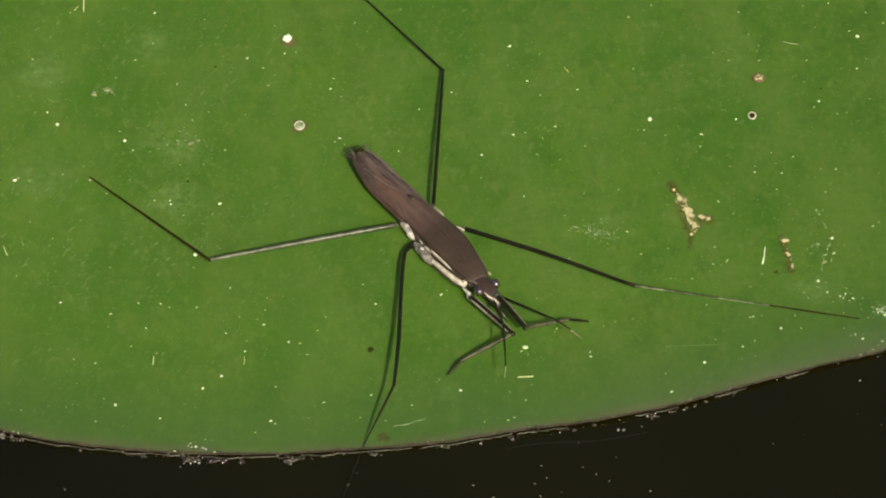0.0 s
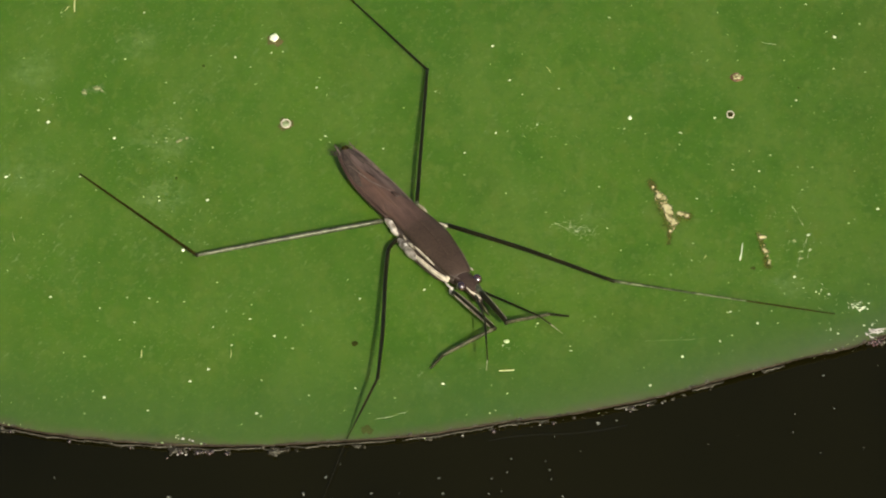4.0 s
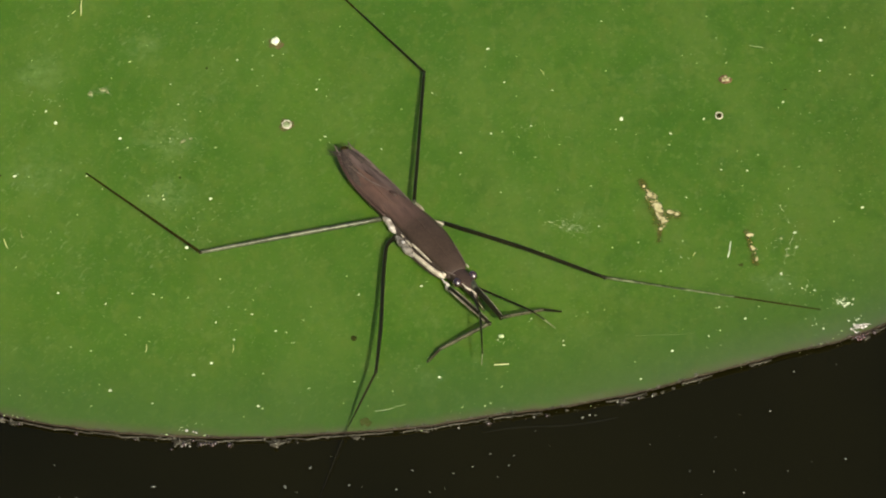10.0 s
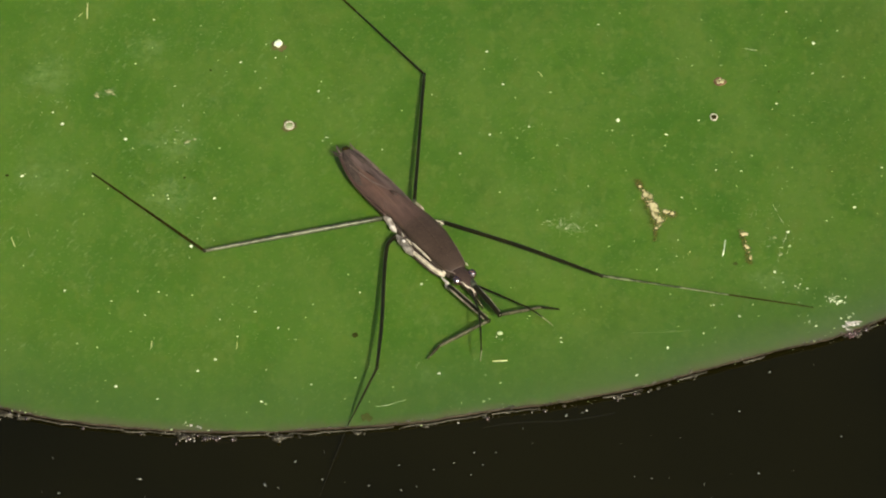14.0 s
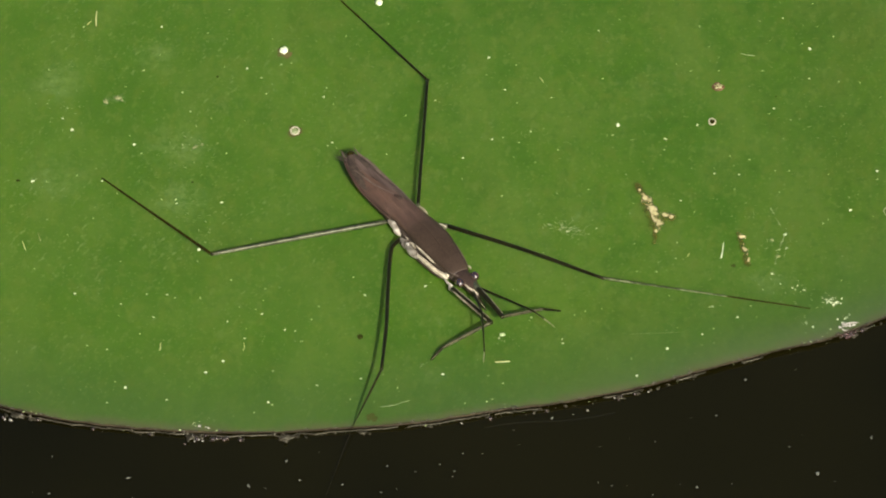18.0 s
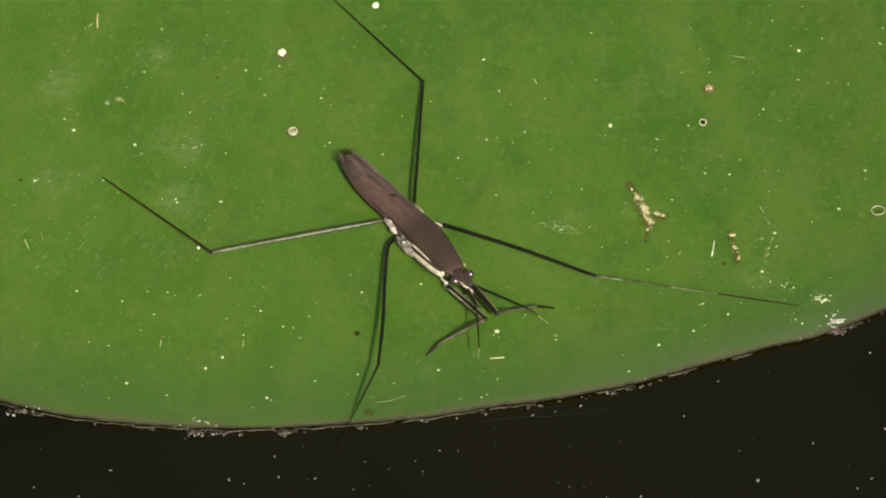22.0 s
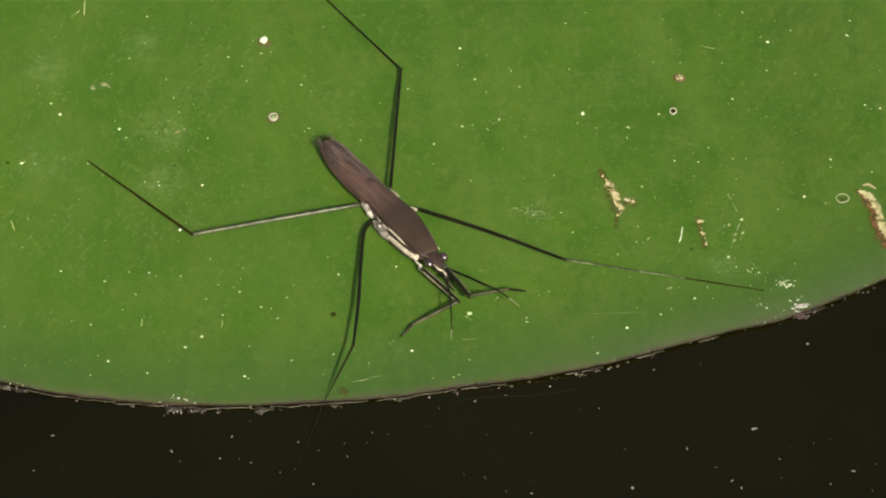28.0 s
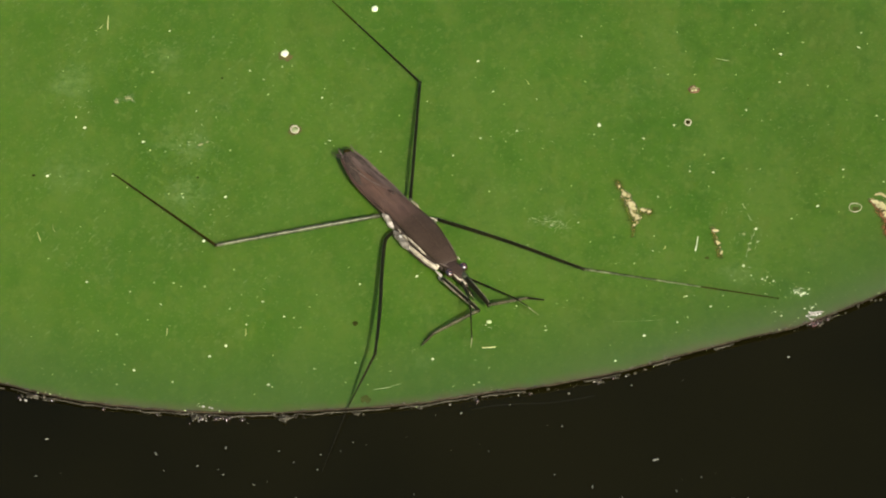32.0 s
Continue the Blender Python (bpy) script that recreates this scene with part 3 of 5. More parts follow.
    part("flank_stripe", tube([(0.9, 1.16, 0.78, 0.015), (1.38, 1.13, 0.8, 0.035), (2.25, 1.03, 0.8, 0.04), (3.0, 0.86, 0.8, 0.035), (3.41, 0.75, 0.82, 0.02)], 8, 5), VEIN, strider, "thin pale edge of the pronotum")
    part("flank_plate", tube([(-1.02, -0.72, 0.42, 0.13), (-0.62, -0.68, 0.43, 0.15), (-0.30, -0.70, 0.44, 0.09)], 10, 5), SILVER, strider, "silvery plate between the hips")
    part("flank_plate", tube([(-0.15, -0.80, 0.60, 0.05), (0.15, -0.80, 0.66, 0.07), (0.5, -0.85, 0.72, 0.04)], 8, 5), CREAM, strider, "pale edge above the hip")
    part("flank_strip", tube([(-1.46, -0.70, 0.55, 0.05), (-0.96, -0.68, 0.58, 0.085), (-0.38, -0.78, 0.62, 0.05)], 8, 5), CREAM, strider, "pale strip between the hips")
    # white blob modelled as the highlight on the glossy hip
    part("hip_highlight", blob(-0.05, -1.03, 0.68, 0.12, 0.08, 0.06, 4, 0.15), FLAKE, strider, "white blob standing in for the highlight on the hip")
    part("flank_spot", blob(3.16, -0.50, 0.62, 0.17, 0.13, 0.10, 5, 0.15), CREAM, strider, "whitish knob at the stripe's end")
    part("flank_plate", tube([(-0.42, 1.29, 0.70, 0.04), (-0.20, 1.38, 0.70, 0.085), (0.02, 1.48, 0.70, 0.04)], 8, 5), CREAM, strider, "white-haired plate above the hip")
    part("flank_plate", tube([(-2.15, 1.12, 0.72, 0.04), (-1.85, 1.17, 0.72, 0.08), (-1.45, 1.19, 0.72, 0.04)], 8, 5), CREAM, strider, "white-haired plate above the hip")
    # forewings folded flat over the abdomen, one over the other
    for s, lift in ((-1, 0.0), (1, 0.045)):
        rings = []
        for x, y, w, z in smooth_line([(-1.2, -0.16, 0.78, 1.56), (-2.4, -0.24, 0.83, 1.56), (-4.0, -0.31, 0.84, 1.54), (-5.4, -0.32, 0.74, 1.46), (-6.5, -0.26, 0.66, 1.38), (-7.0, -0.22, 0.58, 1.33), (-7.24, -0.21, 0.44, 1.31)], 5):
            top, bot = [], []
            for v in np.linspace(-0.28, 1.0, 9):
                yy = y + s * w * v
                zz = z + lift * (1 - v) - 0.24 * abs(v) ** 2.2 + 0.015 * math.sin(v * 14)
                top.append(Vector((x, yy, zz)))
                bot.append(Vector((x, yy, zz - 0.04)))
            rings.append(top + bot[::-1])
        bm = bmesh.new()
        rings_to_mesh(bm, rings)
        wing = part("forewing", low(bm), BACK, strider, "grey-brown folded forewing" if s > 0 else "russet-brown folded forewing")
        if s > 0:
            part("vein", tube(aft([(-6.55, -0.40, 0.79, 0.015), (-5.7, -0.28, 0.83, 0.035), (-4.86, -0.15, 0.875, 0.042), (-4.2, 0.08, 0.915, 0.038), (-3.6, 0.32, 0.945, 0.02)]), 6, 5), VEIN, wing, "pale fold line along the wings")
            part("vein", tube(aft([(-6.84, 0.50, 0.62, 0.018), (-5.85, 0.72, 0.63, 0.036), (-4.9, 0.87, 0.64, 0.034), (-3.99, 0.98, 0.66, 0.02)]), 6, 5), VEIN, wing, "pale outer margin of the wing")
            part("wing_spot", blob(-3.22, 0.38, 0.985, 0.28, 0.15, 0.05, 4, 0.3, 2, None, 0.2), PRONOTUM, wing, "dark smudge at the wing base")
            part("wing_spot", blob(-5.24, 0.08, 0.96, 0.34, 0.06, 0.03, 6, 0.3, 2, None, 0.15), PRONOTUM, wing, "dark streak beside the fold")
    # tail spines
    for pts in ([(-6.9, -0.60, 1.15, 0.07), (-7.4, -0.53, 1.2, 0.05), (-7.9, -0.45, 1.25, 0.015)], [(-6.8, 0.18, 1.2, 0.07), (-7.2, 0.26, 1.22, 0.05), (-7.68, 0.31, 1.25, 0.015)]):
        part("tail_spine", low(tube(pts, 8, 4)), VEIN, strider, "thin pale spine at the abdomen's tip")
    part("tail_tip", low(blob(-7.28, -0.16, 1.22, 0.30, 0.24, 0.16, 3, 0.1)), LEG_DARK, strider, "blackish end segment")
    # dark hairs, which also imitate the shadow beside the tail
    rnd = random.Random(31)
    bm = bmesh.new()
    for k in range(46):
        x, y = rnd.uniform(-8.0, -7.3), rnd.uniform(-0.42, 0.66)
        u, v, w = -rnd.uniform(0.25, 0.60), rnd.gauss(0, 0.16) + (y - 0.15) * 0.3, rnd.uniform(-0.15, 0.2)
        z = rnd.uniform(0.35, 0.6)
        tube(aft([(x, y, z, 0.014), (x + u * 0.5, y + v * 0.5, z + w * 0.6, 0.011), (x + u, y + v, z + w, 0.005)]), 5, 2, bm)
    part("tail_hairs_shade", bm, BELLY, strider, "tuft of dark hairs at the abdomen's tip, also standing in for its shadow")
    # head
    head = part("head", low(loft([(3.7, -0.18, 1.2, 0.40, 0.2, 0.3), (4.2, -0.16, 1.24, 0.46, 0.24, 0.3), (4.75, -0.13, 1.26, 0.44, 0.25, 0.32), (5.25, -0.15, 1.2, 0.33, 0.22, 0.3), (5.7, -0.2, 1.1, 0.22, 0.16, 0.24), (5.95, -0.22, 1.0, 0.10, 0.08, 0.14)])),
                PRONOTUM, strider, "dark brown head with pale marks")
    for y in (-0.62, 0.38):
        part("eye", low(blob(4.66, y, 1.32, 0.28, 0.25, 0.26, 1, 0.0, 3)), EYE, head, "glossy bulging dark red-brown eye")
    part("face_mark", tube([(4.50, -0.22, 0.92, 0.015), (4.75, -0.22, 0.95, 0.045), (4.95, -0.20, 0.93, 0.055), (5.30, -0.02, 0.86, 0.05), (5.50, 0.02, 0.72, 0.02)], 8, 4), CREAM, head, "cream mark on the face")
    part("face_mark", tube([(4.60, 0.48, 0.82, 0.015), (4.95, 0.36, 0.84, 0.035), (5.24, 0.18, 0.82, 0.04), (5.45, 0.08, 0.72, 0.02)], 8, 4), CREAM, head, "pale edge of the face")
    part("nape_mark", tube([(3.30, -0.50, 0.93, 0.02), (3.55, -0.38, 0.98, 0.045), (3.88, -0.22, 1.0, 0.03)], 8, 4), VEIN, head, "pale mark behind the eye")
    part("nape_mark", tube([(3.42, 0.74, 0.93, 0.02), (3.58, 0.74, 0.95, 0.05), (3.75, 0.70, 0.98, 0.02)], 8, 4), CREAM, head, "pale mark behind the eye")
    part("cheek", tube([(3.25, -0.72, 0.55, 0.03), (3.6, -0.74, 0.55, 0.07), (3.95, -0.66, 0.55, 0.03)], 8, 4), SILVER, head, "pale cheek")
    part("beak", low(tube([(5.8, -0.22, 1.0, 0.13), (6.2, -0.2, 0.8, 0.11), (6.5, -0.15, 0.6, 0.06), (6.6, -0.12, 0.5, 0.02)], 8, 4)), LEG, head, "dark pointed beak")
    # antennae in four joints
    for pts in ([(5.05, 0.28, 0.86), (6.79, 0.83, 1.2), (8.59, 1.54, 1.35), (9.47, 1.82, 1.25), (9.99, 2.17, 0.85)], [(5.25, -0.10, 0.86), (7.39, -0.94, 1.5), (8.84, -1.79, 1.65), (10.02, -2.49, 1.5), (10.25, -2.71, 1.0)]):
        first = None
        for i, (a, b) in enumerate(zip(pts, pts[1:])):
            r0, r1 = (0.07, 0.062, 0.052, 0.035)[i], (0.065, 0.055, 0.042, 0.02)[i]
            mid = [(p + q) / 2 for p, q in zip(a, b)]
            ob = part("antenna" if first is None else "antenna_joint", tube([(*a, r0), (*mid, (r0 + r1) / 2 * 0.95), (*b, r1)], 8, 4), LEG if i < 3 else TIP, first or strider,
                      ("dark jointed antenna" if i == 0 else "") if i < 3 else "pale tip joint")
            first = first or ob


def leg(kind, coxa, hip, knee, ankle, foot, radii, mats, label, sag=0.0, bend=(), hips=None, edges=(), hip_mat=None):
    """Coxa, femur, tibia and tarsus; the femur carries the other joints."""
    mid = [(a + b) / 2 for a, b in zip(hip, knee)]
    mid[2] += sag
    r = radii
    line = [(*hip, r[0]), *[(*q, r[0] * 1.02) for q in bend], *([] if bend else [(*mid, r[0] * 0.94)]), (*knee, r[1])]
    femur = part(kind + "_femur", tube(line, 10, 7), mats[0], strider, label)
    if hips:
        part("coxa", tube(hips, 14, 5), hip_mat, femur, "glossy silver-haired hip joint")
    else:
        part("coxa", tube([(*coxa, r[0] * 1.7), (*[(a + b) / 2 for a, b in zip(coxa, hip)], r[0] * 1.5), (*hip, r[0] * 1.1)], 12, 5), LEG_PALE_SHEEN, femur, "pale hip joint")
    for off, w in edges:
        a, b = Vector(hip), Vector(knee)
        n = Vector((b.y - a.y, a.x - b.x, 0)).normalized() * -off + Vector((0, 0, 0.07))
        part("femur_edge", tube([(*(a.lerp(b, f) + n), w * g) for f, g in ((0.04, 0.4), (0.25, 1.0), (0.6, 0.9), (0.93, 0.4))], 8, 5), FEMUR_EDGE, femur, "pale edge of the femur")
    part("knee", blob(*knee, r[1] * 1.25, r[1] * 1.25, r[1] * 1.2, 2, 0.1), LEG, femur, "dark knee joint")
    mid = [(a + b) / 2 for a, b in zip(knee, ankle)]
    part(kind + "_tibia", tube([(*knee, r[1] * 0.85), (*mid, r[2]), (*ankle, r[3])], 10, 7), mats[1], femur)
    part(kind + "_tarsus", tube([(*ankle, r[3]), (*[(a + b) / 2 for a, b in zip(ankle, foot)], r[3] * 0.95), (*foot, r[3] * 0.6)], 8, 5), mats[2], femur)


def between(a, b, f, dz=0.0):
    return (a[0] + (b[0] - a[0]) * f, a[1] + (b[1] - a[1]) * f, a[2] + (b[2] - a[2]) * f + dz)


def down(p, dz):
    """The same place seen from the camera's side, dz lower."""
    return (p[0] - 0.84 * dz, p[1] + 0.543 * dz, p[2] - dz)


def build_legs():
    # hind pair
    ka, fa = (-5.46, -10.52, 0.50), (-14.37, -12.28, 0.06)
    leg("hind", down((-1.55, -0.85, 0.85), 0.4), down((-2.0, -1.25, 0.9), 0.4), ka, between(ka, fa, 0.72), fa, (0.125, 0.09, 0.068, 0.055), (LEG_PALE_SHEEN, LEG_DARK, LEG_DARK), "brown hind femur, its sun sheen put into a paler colour", -0.07,
        [(-3.96, -5.66, 0.43)], [(-2.36, -0.80, 0.45, 0.11), (-2.0, -0.71, 0.43, 0.23), (-1.78, -0.72, 0.42, 0.21), (-1.45, -0.80, 0.40, 0.23), (-1.12, -0.76, 0.40, 0.15)], hip_mat=SILVER)
    kc, fc = down((-10.58, 7.10, 0.60), 0.25), (-19.91, 6.75, 0.06)
    leg("hind", down((-1.7, 0.7, 0.85), 0.4), down((-2.2, 1.05, 0.9), 0.18), kc, between(kc, fc, 0.72), fc, (0.104, 0.084, 0.058, 0.048), (LEG, LEG, LEG_DARK), "brown hind femur", 0.06)
    # middle pair; one foot hangs over the rim onto the water
    kb, fb = (7.89, -7.85, 1.30), (9.75, -10.97, 0.05)
    leg("middle", (0.0, -1.0, 0.4), (-0.80, -1.06, 0.45), kb, fb, (13.05, -14.80, WATER_Z + 0.05), (0.108, 0.085, 0.062, 0.018), (LEG, LEG, WET_LEG), "dark brown middle femur", 0.06,
        [(-0.60, -1.58, 0.46), (-0.16, -2.08, 0.48), (1.92, -3.59, 0.58), (4.85, -5.60, 0.92)], [(-0.78, -1.03, 0.42, 0.13), (-0.40, -0.98, 0.40, 0.25), (0.0, -1.0, 0.40, 0.22), (0.42, -1.02, 0.40, 0.25), (0.88, -0.99, 0.42, 0.15)], hip_mat=COXA)
    kd, fd = (8.64, 6.26, 1.30), (15.88, 15.28, 0.06)
    leg("middle", down((0.1, 0.75, 0.85), 0.3), (-0.12, 1.62, 0.62), kd, between(kd, fd, 0.60), fd, (0.122, 0.092, 0.056, 0.044), (LEG, LEG_MOTTLED_GLINTS, LEG_DARK), "dark brown middle femur", 0.15)
    # short front pair, folded at the knee before the head
    leg("front", down((3.8, -0.6, 0.8), 0.3), down((4.1, -0.74, 0.45), -0.35), down((7.43, -0.38, 0.45), -0.42), down((7.45, -3.55, 0.25), -0.15), (7.76, -4.52, 0.07), (0.14, 0.12, 0.105, 0.085), (LEG, LEG_GREY, LEG), "stout brown front femur with pale edges", 0.03,
        (), [(3.72, -0.62, 0.42, 0.09), (3.95, -0.80, 0.40, 0.11), (4.2, -0.80, 0.42, 0.10)], [(-0.13, 0.055), (0.13, 0.045)], hip_mat=SILVER)
    leg("front", down((4.2, 0.3, 0.8), 0.3), down((4.85, 0.46, 0.45), -0.5), down((7.40, 0.40, 0.45), -0.62), down((7.96, 2.68, 0.25), -0.4), (8.49, 3.56, 0.07), (0.15, 0.12, 0.09, 0.075), (LEG, LEG_GREY, LEG), "stout dark front femur", 0.03,
        (), None, [(0.12, 0.05)])


build_body()
build_legs()

# ---- marks on the leaf ----
def mark(name, bm, mat, x, y, label, category, group=""):
    ob = part(name, bm, mat)
    ob.location = (x * MM, y * MM, leaf_height(x, y) * MM)
    return tagged(ob, label, category, group)


def ring_of(r, thick, stretch=1.0, turn=0.0, gap=0.0, seed=0):
    bm = bmesh.new()
    pts = []
    for a in np.linspace(gap, 2 * math.pi, 26):
        k = r * (1 + 0.12 * noise.noise(Vector((math.cos(a) * 2, math.sin(a) * 2, seed))))
        px, py = k * stretch * math.cos(a), k * math.sin(a)
        pts.append((px * math.cos(turn) - py * math.sin(turn), px * math.sin(turn) + py * math.cos(turn), thick * 0.6, thick * (0.8 + 0.4 * noise.noise(Vector((a * 2, seed, 0))))))
    return tube(pts, 6, 1, bm)


def fibre(x, y, length, turn, r, seed, mat=None, bend=0.1):
    c, s = math.cos(turn), math.sin(turn)
    pts = []
    for f in np.linspace(-0.5, 0.5, 5):
        b = bend * length * math.sin(f * 4 + seed) * 0.5
        pts.append((c * f * length - s * b, s * f * length + c * b, r * 0.5, 0.62 * r * (1.1 - abs(f) * 0.8)))
    return mark("fibre", tube(pts, 6, 3), mat or STRAW, x, y, "straw-coloured plant fibre lying on the leaf", "fibre", "fibres on the leaf")


def crust_sheet(strokes, x0, y0, height, cell=0.06):
    """A thin uneven sheet that lies over the given strokes; its attribute "cover" fades to 0 past its edge."""
    bm = bmesh.new()
    layer = bm.verts.layers.float.new("cover")
    most = max(q[4] for q in strokes) * 2.0
    xs = np.arange(min(min(q[0], q[2]) for q in strokes) - most, max(max(q[0], q[2]) for q in strokes) + most, cell)
    ys = np.arange(min(min(q[1], q[3]) for q in strokes) - most, max(max(q[1], q[3]) for q in strokes) + most, cell)
    rows = []
    for y in ys:
        row = []
        for x in xs:
            cover = 0.0
            for ax, ay, bx, by, r in strokes:
                ux, uy = bx - ax, by - ay
                f = max(0.0, min(1.0, ((x - ax) * ux + (y - ay) * uy) / max(ux * ux + uy * uy, 1e-6)))
                cover = max(cover, 2 ** -(0.8 * ((x - ax - ux * f) ** 2 + (y - ay - uy * f) ** 2) / (r * r)))
            cover += 0.20 * noise.noise(Vector((x * 2.6, y * 2.6, 2.0))) + 0.16 * noise.noise(Vector((x * 7, y * 7, 5.0)))
            z = leaf_height(x, y) - leaf_height(x0, y0) + 0.008 + height * max(0.0, min(1.0, cover)) * (1 + 0.6 * noise.noise(Vector((x * 4, y * 4, 8.0))))
            v = bm.verts.new((x - x0, y - y0, z))
            v[layer] = cover
            row.append(v)
        rows.append(row)
    for a, b in zip(rows, rows[1:]):
        for i in range(len(a) - 1):
            quad = (a[i], a[i + 1], b[i + 1], b[i])
            if max(v[layer] for v in quad) > 0.22:
                bm.faces.new(quad)
    bmesh.ops.delete(bm, geom=[v for v in bm.verts if not v.link_faces], context="VERTS")
    return bm


def scar(label, cream, brown, brown_mat):
    """Dried cream crust on a browned stain of the leaf."""
    x0, y0 = cream[0][:2]
    main = mark("leaf_scar", crust_sheet(cream, x0, y0, 0.035), SCAR, x0, y0, label, "scar")
    part("browned_edge", crust_sheet(brown, x0, y0, 0.004), brown_mat, main, "browned edge of the scar")


def build_marks():
    grain = mark("white_grain", blob(0, 0, 0.12, 0.24, 0.25, 0.18, 2, 0.14, 3), BRIGHT, -9.45, 16.26, "bright white grain stuck on the leaf", "grain")
    part("halo", patch(0.06, -0.16, 0.34, 1.1, 0.1, 12, 0.008, 0.4), HALO, grain, "browned halo round the grain")
    mark("white_grain", blob(0, 0, 0.10, 0.21, 0.21, 0.16, 6, 0.1, 3), BRIGHT, -4.05, 20.2, "bright white grain stuck on the leaf", "grain")
    mark("white_grain", blob(0, 0, 0.05, 0.10, 0.12, 0.08, 9, 0.3, 2), BRIGHT, 9.50, 10.18, "bright white grain stuck on the leaf", "grain")
    mark("white_grain", blob(0, 0, 0.05, 0.16, 0.12, 0.08, 12, 0.25, 2), DUST, 2.88, -6.46, "dull white grain stuck on the leaf", "grain")
    mark("white_grain", blob(0, 0, 0.04, 0.07, 0.075, 0.05, 13, 0.35, 2), BRIGHT, 12.0, -7.54, "small white grain stuck on the leaf", "grain")
    mark("white_grain", blob(0, 0, 0.05, 0.10, 0.09, 0.08, 15, 0.25, 2), BRIGHT, -14.05, 0.28, "small white grain stuck on the leaf", "grain")
    r1 = mark("ring_scale", ring_of(0.30, 0.052, 0.80, 0, 0, 1), RESIN, -8.76, 9.78, "pale round scale with a raised ring", "scale")
    part("middle", patch(0, 0, 0.26, 0.80, 0, 3, 0.02), FILM, r1, "dull greenish middle")
    part("halo", patch(0, 0, 0.48, 0.85, 0.1, 3, 0.008), HALO, r1, "browned halo round the scale")
    r2 = mark("ring_scale", ring_of(0.25, 0.048, 0.74, 0, 0, 2), RESIN, 14.84, 10.45, "pale ring with a dark pit in it", "scale")
    part("pit", patch(0, 0, 0.20, 0.74, 0, 5, 0.012), LEG_DARK, r2, "dark pit")
    r3 = mark("ring_scale", ring_of(0.36, 0.024, 1.05, 0.25, 0.12, 3), RESIN, 24.69, 3.24, "thin pale oval ring on the leaf", "scale")
    part("pit", patch(0.02, -0.10, 0.16, 1.2, 0.1, 6, 0.01), SPOT_RED, r3, "dark olive hollow")
    b = mark("brown_gall", ring_of(0.28, 0.07, 1.15, 0.2, 1.2, 4), GALL, 15.24, 13.27, "small brown gall with a pale cracked top", "gall")
    part("base", patch(0, 0, 0.24, 1.15, 0.2, 5, 0.03, 0.3), GALL, b, "brown crust")
    for dx, dy, dr in ((-0.10, -0.10, 0.10), (0.10, -0.06, 0.11), (0.0, 0.12, 0.09), (0.17, 0.1, 0.07), (-0.16, 0.06, 0.05)):
        part("crumb", blob(dx, dy, 0.06, dr, dr * 0.8, 0.06, dx * 40, 0.4), GALL_TOP, b, "cream crumb")
    # cream feeding scars
    scar("cream-coloured feeding scar on the leaf",
         [(11.24, 3.68, 11.62, 2.45, 0.23), (10.98, 4.30, 11.18, 4.12, 0.22), (12.06, 2.98, 12.34, 2.86, 0.17), (11.66, 2.25, 11.68, 1.90, 0.13), (10.86, 4.62, 10.90, 4.55, 0.12), (10.66, 4.95, 10.67, 4.90, 0.07), (11.50, 1.75, 11.52, 1.70, 0.07), (11.48, 0.80, 11.60, 0.70, 0.05)],
         [(10.55, 5.35, 11.10, 3.80, 0.20), (11.10, 3.80, 11.50, 2.20, 0.32), (11.50, 2.2, 11.42, 0.80, 0.12), (11.9, 2.75, 12.42, 2.78, 0.24)], SCAR_EDGE)
    scar("row of cream spots on a browned scar",
         [(16.22, 1.34, 16.36, 1.28, 0.15), (16.46, 0.34, 16.50, 0.22, 0.14), (16.66, -0.45, 16.70, -0.70, 0.10), (16.40, 0.66, 16.41, 0.62, 0.05), (16.58, -0.12, 16.59, -0.18, 0.05)],
         [(16.14, 1.55, 16.22, 1.0, 0.12), (16.22, 1.0, 16.60, -0.90, 0.15)], SCAR_EDGE)
    scar("long cream feeding scar with a red-brown edge",
         [(25.70, 3.90, 26.12, 3.52, 0.16), (26.12, 3.52, 26.52, 2.94, 0.23), (26.52, 2.94, 26.76, 2.20, 0.22), (26.76, 2.2, 26.84, 1.50, 0.21), (26.84, 1.5, 27.10, 0.55, 0.26), (27.10, 0.55, 27.50, -0.45, 0.26), (25.98, 4.28, 26.24, 4.44, 0.11), (26.24, 4.44, 26.60, 4.10, 0.11)],
         [(25.62, 3.80, 26.04, 3.28, 0.15), (26.04, 3.28, 26.46, 2.30, 0.24), (26.46, 2.3, 26.56, 1.30, 0.24), (26.56, 1.3, 26.84, 0.20, 0.26), (26.84, 0.2, 27.3, -0.8, 0.26)], SCAR_BROWN)
    mark("dark_spot", patch(0, 0, 0.19, 0.85, 0.1, 8, 0.012, 0.12), SPOT, -5.0, -6.55, "small dark brown spot on the leaf", "spot")
    mark("dark_spot", patch(0, 0, 0.12, 1.2, 0.3, 9, 0.010, 0.3), SPOT_RED, 15.8, -1.02, "small dull brown spot on the leaf", "spot")
    for i, (x, y, r) in enumerate(((-24.3, 5.8, 0.10), (-14.5, 5.7, 0.06), (-13.2, 14.2, 0.07), (18.5, 12.5, 0.05))):
        mark("dark_spot", patch(0, 0, r * 0.85, 1.3, i, i + 20, 0.012, 0.15), SPOT, x, y, "tiny dark fleck on the leaf", "spot")
    mark("brown_spot", patch(0, 0, 0.34, 1.2, 0.3, 33, 0.012, 0.3), SPOT_RED, -4.34, -12.85, "dull reddish-brown spot by the leaf's edge", "spot")
    fibre(-20.20, 18.95, 1.25, 1.55, 0.06, 1, None, 0.03)
    fibre(-20.6, 18.6, 0.4, 0.9, 0.035, 7)
